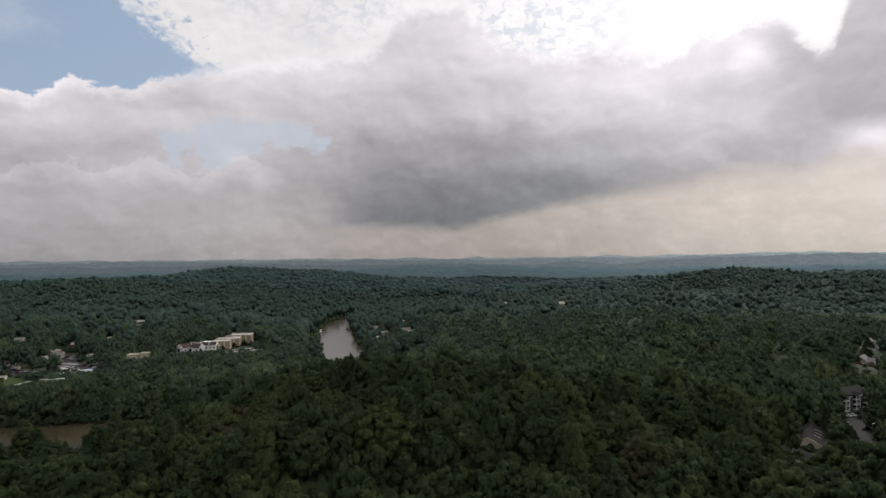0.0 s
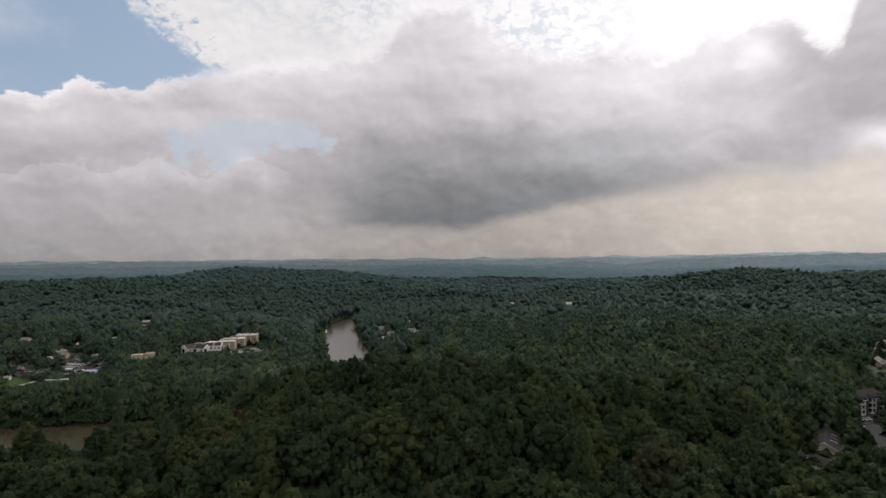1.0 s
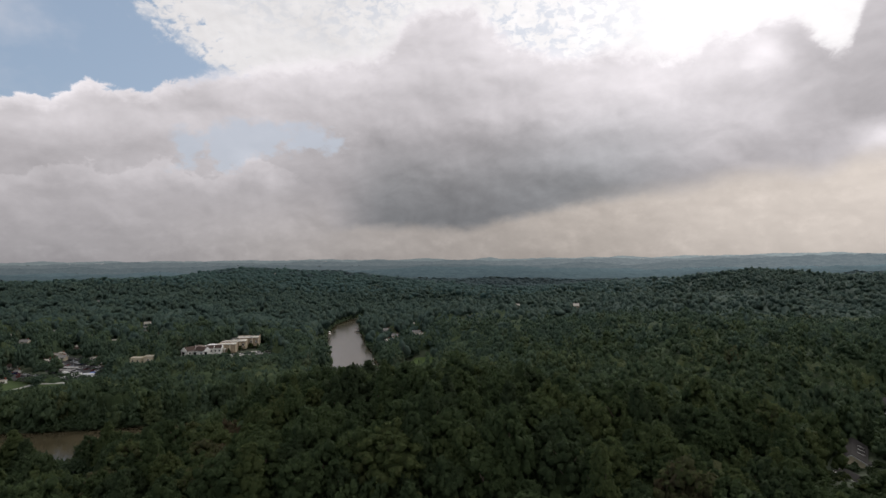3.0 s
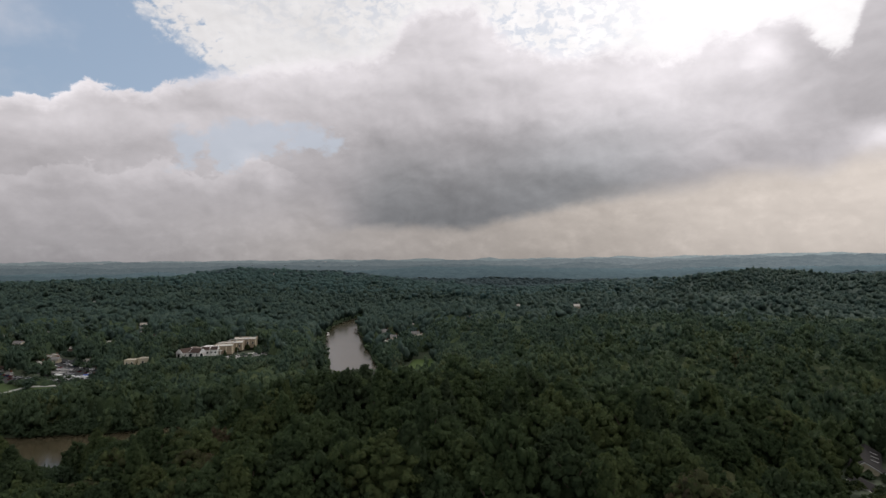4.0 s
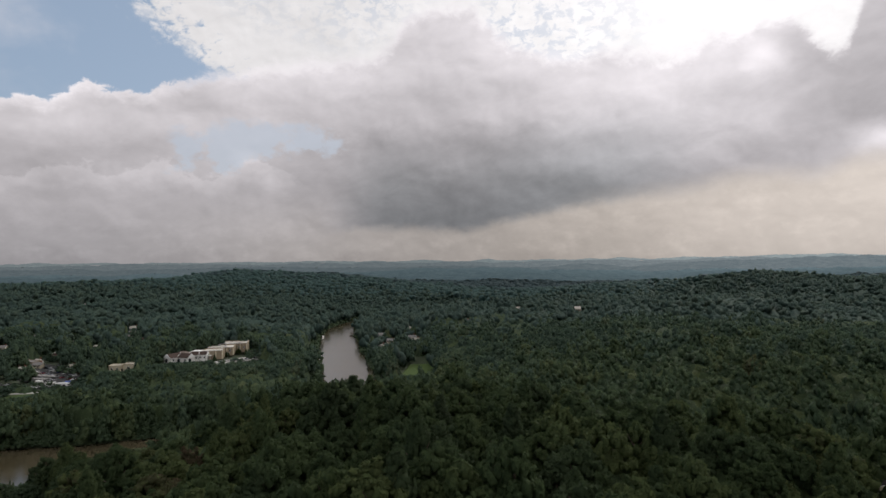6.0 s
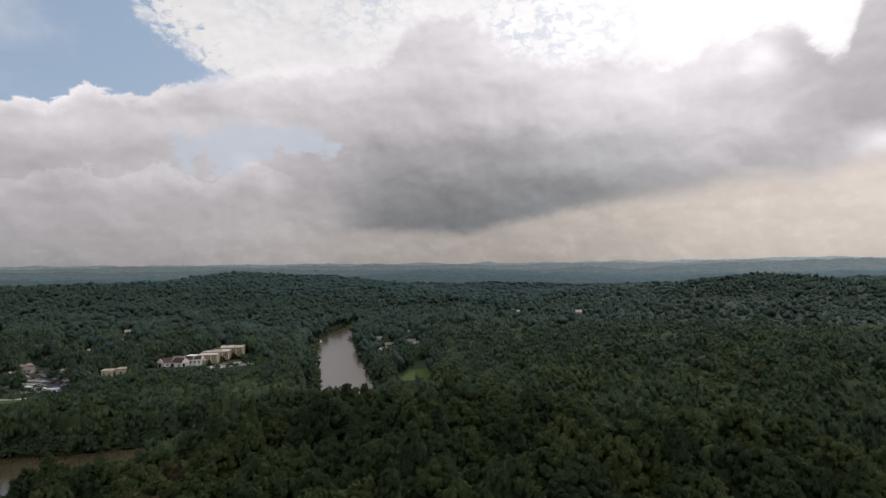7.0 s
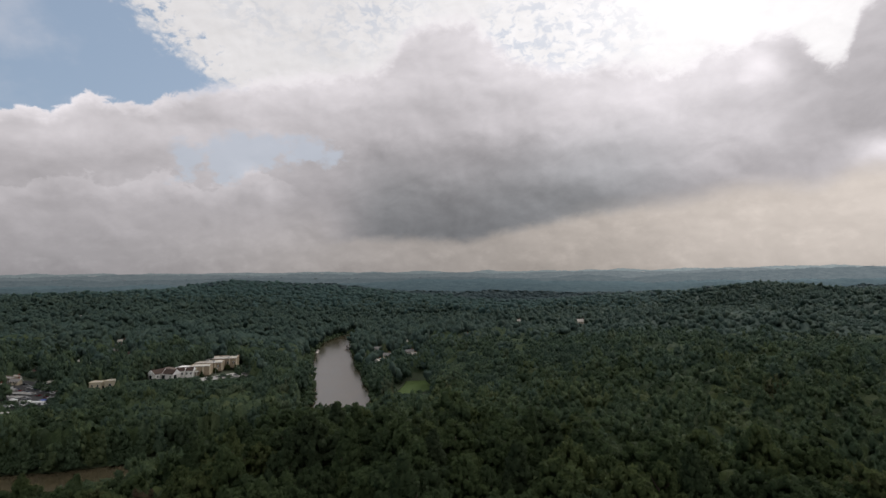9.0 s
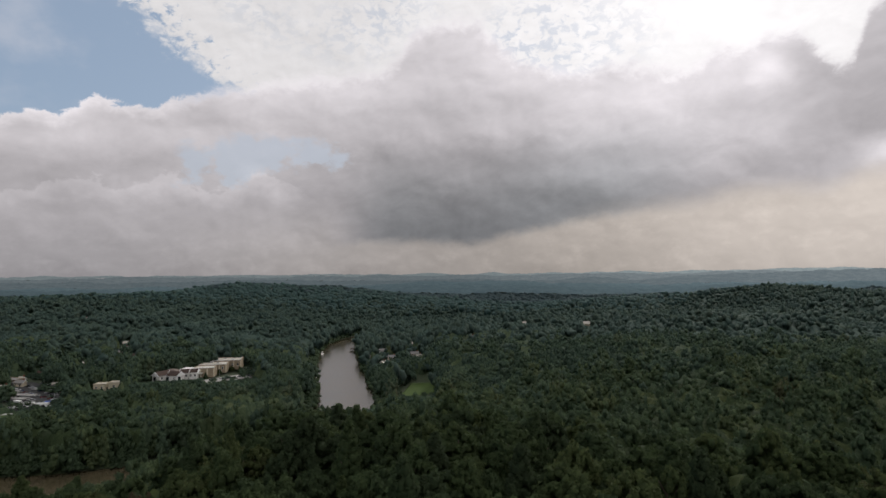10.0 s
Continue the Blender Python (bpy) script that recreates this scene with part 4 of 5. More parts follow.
def gabled(root, length, width, wall_h, rise, wall, roof, x=0.0, y=0.0, over=0.5, along="x"):
    """Walls with two gable ends, a roof of real thickness and white barge boards. The ridge runs along x (or y)."""
    hw, hl = width / 2, length / 2
    turn = Matrix.Translation((x, y, 0)) @ (pose(0, 0, 0, 0, 0, 90) if along == "y" else Matrix.Identity(4))
    bm = extrude_outline(bmesh.new(), [(-hw, -1.0), (hw, -1.0), (hw, wall_h), (0, wall_h + rise), (-hw, wall_h)], -hl, hl)
    bm.transform(turn)
    part("wall", bm, wall, root)
    k = rise / hw
    lo = wall_h - over * k
    bm = extrude_outline(bmesh.new(), [(-hw - over, lo + 0.03), (0, wall_h + rise + 0.03), (hw + over, lo + 0.03), (hw + over, lo + 0.28), (0, wall_h + rise + 0.30), (-hw - over, lo + 0.28)], -hl - over, hl + over)
    bm.transform(turn)
    top_ = part("roof", bm, roof, root)
    for end in (-1, 1):
        e = end * (hl + over)
        bm = extrude_outline(bmesh.new(), [(-hw - over, lo - 0.10), (0, wall_h + rise - 0.10), (hw + over, lo - 0.10), (hw + over, lo + 0.26), (0, wall_h + rise + 0.28), (-hw - over, lo + 0.26)], e, e + end * 0.08)
        bm.transform(turn)
        part("barge_board", bm, trim_white, top_)
    return top_


def flat_block(root, cx_, cy_, sx, sy, high, wall, roof, turn=0.0):
    """A block with a parapet and a sunk flat roof."""
    w_ = part("wall", boxes((cx_, cy_, high / 2 - 0.5, sx, sy, high + 1, turn)), wall, root)
    c, s_ = math.cos(radians(turn)), math.sin(radians(turn))
    specs = []
    for dx, dy, ax, ay in ((0, sy / 2, sx + 0.3, 0.4), (0, -sy / 2, sx + 0.3, 0.4), (sx / 2, 0, 0.4, sy - 0.5), (-sx / 2, 0, 0.4, sy - 0.5)):
        specs.append((cx_ + dx * c - dy * s_, cy_ + dx * s_ + dy * c, high + 0.35, ax, ay, 0.7, turn))
    part("parapet", boxes(*specs), wall, root)
    r = part("roof", boxes((cx_, cy_, high + 0.10, sx - 0.5, sy - 0.5, 0.2, turn)), roof, root)
    return w_, r


# --- meeting hall with a white gabled wing, an arched hall and two flat-roofed blocks
def meeting_hall():
    h = thing("meeting_hall", -262, 600, 13, 0, "long cream meeting hall with white gabled wing and flat pale roofs", "building")
    part("wall", boxes((-4, 15, 2.5, 18, 13, 6.8)), wall_white, h)
    bm = bmesh.new()
    bmesh.ops.create_cone(bm, cap_ends=True, segments=4, radius1=0.7071, radius2=0.14, depth=1.0, matrix=pose(-4, 15, 7.1, 0, 0, 0) @ Matrix.Diagonal((19.4, 14.4, 2.9, 1)) @ pose(0, 0, 0, 0, 0, 45))
    part("hip_roof", bm, roof_hip, h, "grey-brown shingled hip roof")
    part("wall", boxes((9, 25, 3.0, 15, 13, 8)), wall_white, h)
    part("flat_roof", boxes((9, 25, 7.15, 15.6, 13.6, 0.3)), trim_white, h, "white flat roof")

    def wing(cx_, cy_, turn, length, width, wall_h, rise):
        e = part("wing", boxes((cx_, cy_, wall_h * 0.5 - 0.5, length, width, wall_h + 1.0 - 0.02, turn)), wall_white, h)
        q = pose(cx_, cy_, 0, 0, 0, turn)
        bm = extrude_outline(bmesh.new(), [(-width / 2 - 0.5, wall_h - 0.2), (width / 2 + 0.5, wall_h - 0.2), (0, wall_h + rise)], -length / 2 - 0.4, length / 2 + 0.4)
        bm.transform(q)
        part("wing_roof", bm, roof_brown, e, "dark brown shingled roof")
        for end in (-1, 1):
            bm = extrude_outline(bmesh.new(), [(-width / 2 - 0.6, wall_h - 0.4), (width / 2 + 0.6, wall_h - 0.4), (0, wall_h + rise + 0.15)], end * (length / 2 + 0.4), end * (length / 2 + 0.7))
            bm.transform(q)
            part("gable", bm, trim_white, e)
        for k in (-0.28, 0.28):
            p = q @ Vector((k * length, -width / 2, 0))
            add_window(e, p.x, p.y, wall_h * 0.5, 1.8, 2.0, turn - 90)
        p = q @ Vector((-length / 2, 0, 0))
        add_window(e, p.x, p.y, wall_h * 0.5, 2.0, 2.2, turn + 180)

    wing(-9, 6, 62, 13, 10, 4.6, 3.6)
    wing(4, 5, -18, 12, 9.5, 4.6, 3.6)
    wing(8.5, 15, 8, 7.5, 8, 5.6, 2.8)
    wing(16.0, 17.0, 8, 7.0, 8, 5.6, 2.8)
    # shaded arches in the front walls
    for ax, ay, turn in ((-0.8, -0.4, -100), (9.6, 0.6, -70), (-12.6, -0.6, -118)):
        bm = bmesh.new()
        pts = [(-1.3, 0.0), (1.3, 0.0), (1.3, 2.4)] + [(1.3 * math.cos(a), 2.4 + 1.3 * math.sin(a)) for a in np.linspace(0.3, math.pi - 0.3, 6)] + [(-1.3, 2.4)]
        extrude_outline(bm, pts, -0.2, 0.2)
        bm.transform(pose(ax, ay, 0.1, 0, 0, turn))
        part("arched_door", bm, glass, h)
    # arched hall
    flat_block(h, 21, 30, 18, 14, 7.6, wall_tan, roof_pale, 12)
    bm = bmesh.new()
    pts = [(-1.9, 0.2), (1.9, 0.2), (1.9, 3.6)] + [(1.9 * math.cos(a), 3.6 + 1.9 * math.sin(a)) for a in np.linspace(0.3, math.pi - 0.3, 8)] + [(-1.9, 3.6)]
    extrude_outline(bm, pts, -0.15, 0.15)
    bm.transform(pose(26.4, 24.3, 0.4, 0, 0, -78))
    part("arched_window", bm, glass, h)
    # two tall blocks behind
    flat_block(h, 19.5, 54, 25, 18, 7.4, wall_tan, roof_pale, 12)
    flat_block(h, 24.5, 77, 27, 20, 8.4, wall_tan, roof_pale, 12)
    c, s_ = math.cos(radians(12)), math.sin(radians(12))
    for bx_, by_, half, deep_, n in ((19.5, 54, 12.5, 9, 4), (24.5, 77, 13.5, 10, 5)):
        for i in range(n):
            q = -half + (i + 0.5) * 2 * half / n
            add_window(h, bx_ + q * c + deep_ * s_, by_ + q * s_ - deep_ * c, 4.2, 1.8, 2.6, -78)
    for bx_, by_, half, deep_, high, n in ((19.5, 54, 12.5, 9, 7.4, 5), (24.5, 77, 13.5, 10, 8.4, 5), (21, 30, 9, 7, 7.6, 4)):
        for i in range(n):
            q = -half + i * 2 * half / (n - 1)
            part("pilaster", boxes((bx_ + q * c + (deep_ + 0.2) * s_, by_ + q * s_ - (deep_ + 0.2) * c, high / 2 - 0.3, 0.9, 0.4, high, 12)), wall_cream, h)
        part("cornice", boxes((bx_ + (deep_ + 0.35) * s_, by_ - (deep_ + 0.35) * c, high + 0.45, 2 * half + 1.2, 0.5, 0.5, 12)), trim_white, h)
    for bx_, by_, sx in ((16, 56, 3.0), (24, 52, 2.2), (20, 80, 3.4), (30, 75, 2.6)):
        part("roof_unit", boxes((bx_, by_, 8.6, sx, 2.0, 1.3, 12)), steel, h, "grey rooftop air handling unit")
    part("canopy", boxes((20, 20, 3.6, 5, 4, 0.35, 12)), trim_white, h, "white entrance canopy")
    for k in (-1.8, 1.8):
        part("post", boxes((20 + k, 18.4, 1.5, 0.3, 0.3, 4.0)), trim_white, h)
    return h


meeting_hall()


def small_hall():
    h = thing("small_hall", -304, 578, 10, 8, "low tan building with two pale roofs among trees", "building")
    flat_block(h, -5.5, 0, 10, 9, 4.8, wall_cream, roof_pale)
    flat_block(h, 6.0, 1.0, 9, 9, 5.8, wall_cream, roof_pale)
    for x in (-8, -3.5):
        add_window(h, x, -4.5, 2.4, 1.6, 1.6, -90)
    add_window(h, 6, -3.5, 2.8, 2.0, 2.2, -90)
    part("door", boxes((1.0, -4.55, 1.2, 1.1, 0.12, 2.3)), glass, h)


small_hall()


# --- clubhouse by the apartments
def clubhouse():
    h = thing("clubhouse", 184.3, 293, 14.6, -35, "cream clubhouse with dark shingled gable roof", "building")
    top_ = gabled(h, 29, 10.4, 2.5, 2.9, wall_cream, roof_dark, 0, 0, 0.9, "y")
    for k, (x, y) in enumerate(((3.6, -4.5), (3.5, 1.5), (3.4, 7.0), (-3.6, 2.0))):
        z = 2.5 + 2.9 * (1 - abs(x) / 5.2) + 0.36
        part("skylight", boxes((x, y, z, 3.6 if k < 3 else 2.6, 0.55, 0.16, math.copysign(34, x), math.copysign(24, x))), trim_white, top_)
    part("porch_roof", boxes((5.8, -11.5, 2.3, 3.0, 5.0, 0.25)), roof_dark, h)
    for y in (-9.4, -13.6):
        part("post", boxes((7.0, y, 0.9, 0.25, 0.25, 2.7)), trim_white, h)
    part("door", boxes((0, -14.54, 1.0, 1.8, 0.12, 2.1)), wall_cream, h)


clubhouse()


def pool_house():
    h = thing("pool_house", 165, 263.5, 14.6, -86, "low dark-roofed shed with white fascia below the clubhouse", "building")
    gabled(h, 13, 6, 2.4, 1.3, wall_grey, roof_dark, 0, 0, 0.5, "x")
    part("fascia", boxes((0, -3.58, 2.2, 14.0, 0.16, 0.4)), trim_white, h)
    add_window(h, -3, -3.0, 1.3, 1.4, 1.0, -90)


pool_house()


# --- three-storey apartments with white balcony towers
def apartments():
    h = thing("apartment_building", 242.6, 355.2, 15, 22, "grey three-storey apartment building with white balconies and dark roof", "building")
    gabled(h, 24, 13, 9.0, 3.0, wall_grey, roof_dark, 3.2, 0, 0.9, "x")
    for tx_ in (-6.5, 3.0, 12.5):
        for lvl in range(3):
            zf = 0.2 + 2.95 * lvl
            b = part("balcony", boxes((tx_, -7.7, zf, 3.4, 2.4, 0.24)), trim_white, h)
            part("railing", boxes((tx_, -8.85, zf + 1.05, 3.4, 0.08, 0.10), (tx_ - 1.65, -7.7, zf + 1.05, 0.08, 2.3, 0.10), (tx_ + 1.65, -7.7, zf + 1.05, 0.08, 2.3, 0.10),
                                  *[(tx_ - 1.6 + 0.27 * i, -8.85, zf + 0.58, 0.05, 0.05, 0.9) for i in range(13)]), trim_white, b)
            part("balcony_door", boxes((tx_, -6.55, zf + 1.15, 2.2, 0.12, 2.1)), glass, b)
        for sx in (-1.6, 1.6):
            part("post", boxes((tx_ + sx, -8.8, 4.2, 0.45, 0.3, 10.0)), trim_white, h)
        bm = extrude_outline(bmesh.new(), [(-2.3, 9.0), (2.3, 9.0), (0, 10.7)], -2.7, 2.7)
        bm.transform(pose(tx_, -7.4, 0, 0, 0, 90))
        part("dormer_roof", bm, roof_dark, h)
        part("gable_trim", boxes((tx_, -10.15, 9.15, 4.6, 0.12, 0.35)), trim_white, h)
    for wx_ in (-2.0, 7.0, 14.3):
        for lvl in range(3):
            add_window(h, wx_, -6.5, 1.7 + 2.95 * lvl, 1.0, 1.5, -90, wall_grey)
    for lvl in range(3):
        add_window(h, -8.8, 0, 1.7 + 2.95 * lvl, 1.2, 1.5, 180)


apartments()


def townhouse(x, y, z, turn, wall, roof, label, length=13.0, width=11.0):
    h = thing("townhouse", x, y, z, turn, label, "house", "townhouses beside the apartments")
    gabled(h, length, width, 6.2, 3.6, wall, roof, 0, 0, 0.5, "x")
    gabled(h, 5.0, 5.0, 6.0, 2.6, wall, roof, -2.2, -width / 2 - 1.2, 0.35, "y")
    for wx_ in (2.2, 4.6):
        for zz in (1.6, 4.6):
            add_window(h, wx_, -width / 2, zz, 1.1, 1.5, -90)
    for zz in (1.6, 4.6):
        add_window(h, -2.2, -width / 2 - 3.7, zz, 1.6, 1.6, -90)
    for yy in (-2.5, 2.5):
        add_window(h, -length / 2, yy, 4.6, 1.1, 1.5, 180)
    part("door", boxes((0.9, -width / 2 - 0.03, 1.1, 1.0, 0.12, 2.1)), wet_wood, h)
    part("chimney", boxes((3.5, 1.0, 8.2, 1.0, 0.9, 5.0)), brick_red, h)
    return h


townhouse(330, 458, 15, 42, brick_red, roof_brown, "red brick townhouse with brown roof and white trim")
townhouse(345, 478, 15.5, 42, brick_red, roof_grey, "red brick townhouse with grey roof beside another")
townhouse(376, 520, 16.5, 42, wall_cream, roof_grey, "cream townhouse with grey roof and white trim")
townhouse(408, 556, 18, 42, wall_white, roof_grey, "white townhouse with pale grey roof and brick chimney")
townhouse(334, 504, 16, 20, wall_grey, roof_grey, "small grey house half hidden by trees", 10, 8)


# --- paved ground, laid on the land
def paved(name, outline, lift, mat, label, cell=3.0):
    """A sheet that follows the land inside an outline of corners (a convex quad), with a real thickness."""
    (ax, ay), (bx_, by_), (cx_, cy_), (dx_, dy_) = outline
    n = max(2, int(max(math.dist(outline[0], outline[1]), math.dist(outline[1], outline[2])) / cell))
    k = np.linspace(0, 1, n + 1)
    p, q = np.meshgrid(k, k)
    x = ax * (1 - p) * (1 - q) + bx_ * p * (1 - q) + cx_ * p * q + dx_ * (1 - p) * q
    y = ay * (1 - p) * (1 - q) + by_ * p * (1 - q) + cy_ * p * q + dy_ * (1 - p) * q
    z = land(x, y) + lift
    ob = new(name, mesh_from(name, np.stack([x, y, z], -1).reshape(-1, 3), sheet(x, y), [mat], True))
    m = ob.modifiers.new("depth", "SOLIDIFY")
    m.thickness, m.offset = 0.6, -1
    return tagged(ob, label, name.split("_")[0], kind="structure")


paved("road_1", [(198, 262), (206, 258), (235, 330), (226, 334)], 0.12, asphalt, "grey asphalt access road between trees")
paved("road_2", [(227, 325), (258, 337.5), (255, 344.5), (224, 334)], 0.16, asphalt, "grey asphalt parking strip before the apartments")
paved("pavement", [(188, 268), (196, 264), (204, 280), (196, 284)], 0.20, concrete, "pale concrete forecourt beside the clubhouse")
paved("bank", [(212, 262), (232, 262), (246, 300), (226, 300)], 0.14, red_soil, "bare red earth bank beside the road")
paved("car_park_1", [(-238, 606), (-224, 600), (-200, 650), (-216, 658)], 0.12, concrete, "pale concrete car park beside the meeting hall")
paved("car_park_2", [(-412, 566), (-320, 510), (-298, 540), (-395, 608)], 0.10, asphalt, "grey asphalt car park beside the woods")
paved("car_park_3", [(-418, 514), (-360, 500), (-352, 518), (-412, 540)], 0.22, asphalt, "worn grey car park beside small houses")
paved("car_park_4", [(-352, 503), (-300, 519), (-302, 526), (-354, 512)], 0.24, asphalt, "grey asphalt strip with parked cars")
paved("lawn", [(-49, 580), (-22, 584), (-12, 634), (-44, 638)], 0.15, grass, "bright green mown lawn beside the river woods")
paved("verge", [(-420, 462), (-352, 462), (-320, 503), (-400, 512)], 0.12, rough_grass, "rough strip of green grass before the car park")
paved("track_1", [(-357, 456), (-354, 456), (-347.5, 494), (-350.5, 496)], 0.30, concrete, "pale gravel track beside the grass")
paved("track_2", [(-350.5, 496), (-348, 492.5), (-312, 502.5), (-313, 505.5)], 0.32, concrete, "pale gravel track beside the car park")


# --- cars
def car_meshes():
    body = bmesh.new()
    box(body, 0, 0, 0.62, 4.5, 1.8, 0.62)
    bmesh.ops.bevel(body, geom=list(body.edges), offset=0.16, segments=2, affect="EDGES")
    cabin = extrude_outline(bmesh.new(), [(-1.55, 0.9), (0.95, 0.9), (0.35, 1.45), (-1.15, 1.48)], -0.78, 0.78)
    cabin.transform(pose(0, 0, 0, 0, 0, -90))
    bmesh.ops.rotate(cabin, verts=cabin.verts, matrix=Matrix.Rotation(math.pi, 3, "Z"))
    roof_ = bmesh.new()
    box(roof_, -0.35, 0, 1.49, 1.5, 1.42, 0.07)
    wheel = bmesh.new()
    bmesh.ops.create_cone(wheel, cap_ends=True, segments=12, radius1=0.33, radius2=0.33, depth=0.22, matrix=pose(0, 0, 0, 90))
    rim = bmesh.new()
    bmesh.ops.create_cone(rim, cap_ends=True, segments=10, radius1=0.2, radius2=0.2, depth=0.25, matrix=pose(0, 0, 0, 90))
    out = []
    for name, bm in (("body", body), ("windows", cabin), ("roof", roof_), ("wheel", wheel), ("rim", rim)):
        me = bpy.data.meshes.new(name)
        bmesh.ops.recalc_face_normals(bm, faces=bm.faces)
        bm.to_mesh(me)
        bm.free()
        out.append(me)
    return out


PAINTS = {"white": (0.75, 0.75, 0.74), "silver": (0.42, 0.43, 0.44), "black": (0.02, 0.02, 0.022), "dark red": (0.18, 0.02, 0.02), "blue": (0.03, 0.06, 0.20), "grey": (0.15, 0.155, 0.16)}
car_kinds = {}


def build_car(paint):
    mat = mottled(paint.replace(" ", "_") + "_paint", PAINTS[paint], tuple(min(1, k * 1.08) for k in PAINTS[paint]), 2.0, 0.25, grime=0.1)
    body, cab, roof_, wheel, rim = (me.copy() for me in CAR)
    root = thing("car", 0, 0, 0, 0, f"{paint} car parked on the asphalt", "car", "parked cars")
    for name, me, m, loc, up in (("body", body, mat, (0, 0, 0), root), ("windows", cab, glass, (0, 0, 0), root), ("roof", roof_, mat, (0, 0, 0), root)):
        me.materials.append(m)
        ob = new(name, me)
        ob.parent, ob.location = up, loc
    wheel.materials.append(rubber)
    rim.materials.append(steel)
    for x in (-1.4, 1.4):
        for y in (-0.82, 0.82):
            wv = new("wheel", wheel)
            wv.parent, wv.location = root, (x, y, 0.33)
            rv = new("rim", rim)
            rv.parent = wv
    return root


CAR = car_meshes()


def place_car(paint, x, y, turn, lift=0.14):
    m = pose(x, y, float(land(x, y)) + lift, 0, 0, turn)
    if paint not in car_kinds:
        car_kinds[paint] = build_car(paint)
        car_kinds[paint].matrix_world = m
    else:
        copy_thing(car_kinds[paint], m)


for paint, x, y, turn in (("silver", 221, 318, 75), ("black", 229, 332.5, 112), ("white", 232.2, 334, 112), ("white", 235.4, 335.2, 112), ("black", 242, 337.8, 112), ("dark red", 248.6, 340.6, 112),
                          ("grey", 255, 343, 112), ("black", 224, 308, 5), ("black", 212, 281, 12), ("silver", 195, 274, 50)):
    place_car(paint, x, y, turn, 0.18)
rc = np.random.default_rng(5)
for i in range(9):
    place_car(("white", "silver", "white", "grey", "black")[i % 5], -228 + 2.6 * i, 612 + 5.0 * i, 150 + rc.uniform(-4, 4), 0.14)
names_ = ("white", "silver", "white", "silver", "grey", "black", "dark red", "blue", "white")
for i in range(17):
    for row in range(4):
        if rc.random() < 0.75:
            place_car(names_[int(rc.integers(0, 9))], -398 + 5.0 * i + row * 5, 572 - 2.9 * i + row * 9.5 + rc.uniform(-0.6, 0.6), (60 if row % 2 else 240) + rc.uniform(-4, 4), 0.14)

for i in range(9):
    for row in range(2):
        if rc.random() < 0.8:
            place_car(names_[int(rc.integers(0, 9))], -408 + 4.6 * i + row * 2, 524 - 1.2 * i + row * 8 + rc.uniform(-0.6, 0.6), 70 + rc.uniform(-5, 5), 0.3)
for i in range(12):
    place_car(("white", "silver", "white", "grey")[i % 4], -345 + 3.6 * i + rc.uniform(-0.5, 0.5), 512 + 1.1 * i, 78 + rc.uniform(-5, 5), 0.3)


def trailer(x, y, turn, length):
    t = thing("trailer", x, y, float(land(x, y)), turn, "long white box trailer parked beside the trees", "trailer", "white trailers")
    bm = boxes((0, 0, 1.95, length, 2.5, 2.1))
    bmesh.ops.bevel(bm, geom=list(bm.edges), offset=0.1, segments=1, affect="EDGES")
    part("body", bm, trim_white, t)
    for sx in (-0.3, -0.2, 0.32):
        for sy in (-1.0, 1.0):
            bm = bmesh.new()
            bmesh.ops.create_cone(bm, cap_ends=True, segments=12, radius1=0.5, radius2=0.5, depth=0.3, matrix=pose(sx * length, sy, 0.5, 90))
            part("wheel", bm, rubber, t)
    part("chassis", boxes((0, 0, 0.8, length * 0.95, 1.6, 0.25)), rubber, t)


trailer(-333, 523, 4, 8)
trailer(-321, 521, 8, 9)
trailer(-347, 529, -20, 7)


def awning(x, y):
    t = thing("awning", x, y, float(land(x, y)), 10, "blue tarpaulin awning on steel posts", "awning")
    bm = extrude_outline(bmesh.new(), [(-2, 2.4), (2, 2.4), (2, 2.46), (0, 3.1), (-2, 2.46)], -2.0, 2.0)
    part("cover", bm, blue_cloth, t)
    for sx in (-1.8, 1.8):
        for sy in (-1.8, 1.8):
            part("post", boxes((sx, sy, 1.2, 0.1, 0.1, 2.9)), steel, t)


awning(-321, 527)


def carport(x, y, turn, length):
    t = thing("carport", x, y, float(land(x, y)), turn, "long grey carport roof over parked cars", "carport", "carports")
    part("roof", boxes((0, 0, 2.9, length, 5.2, 0.22)), roof_grey, t)
    part("fascia", boxes((0, -2.68, 2.86, length + 0.1, 0.12, 0.34)), trim_white, t)
    for i in range(int(length / 5) + 1):
        part("post", boxes((-length / 2 + 0.3 + i * (length - 0.6) / int(length / 5), 1.8, 1.3, 0.16, 0.16, 3.0)), steel, t)


carport(-356, 539, -10, 22)
carport(-360, 552, -10, 24)
carport(-378, 563, -10, 16)


# --- river side
def dock(x, y, turn, length, wide):
    d = thing("dock", x, y, 0, turn, "white floating boat dock at the river bank", "dock", "river docks")
    part("deck", boxes((0, 0, 0.55, wide, length, 0.3)), trim_white, d)
    part("shelter_roof", boxes((0, length * 0.2, 3.0, wide, length * 0.5, 0.2)), trim_white, d)
    for sx in (-0.45, 0.45):
        for sy in (-0.03, 0.43):
            part("post", boxes((sx * wide, sy * length, 1.2, 0.18, 0.18, 4.0)), timber, d)
    part("gangway", boxes((-wide * 0.5 - 2.0, 0, 0.9, 4.5, 1.1, 0.15)), timber, d)


dock(-149.5, 700, 12, 12, 4)
dock(-143, 672, 12, 8, 3)
dock(-184, 866, 10, 12, 3)


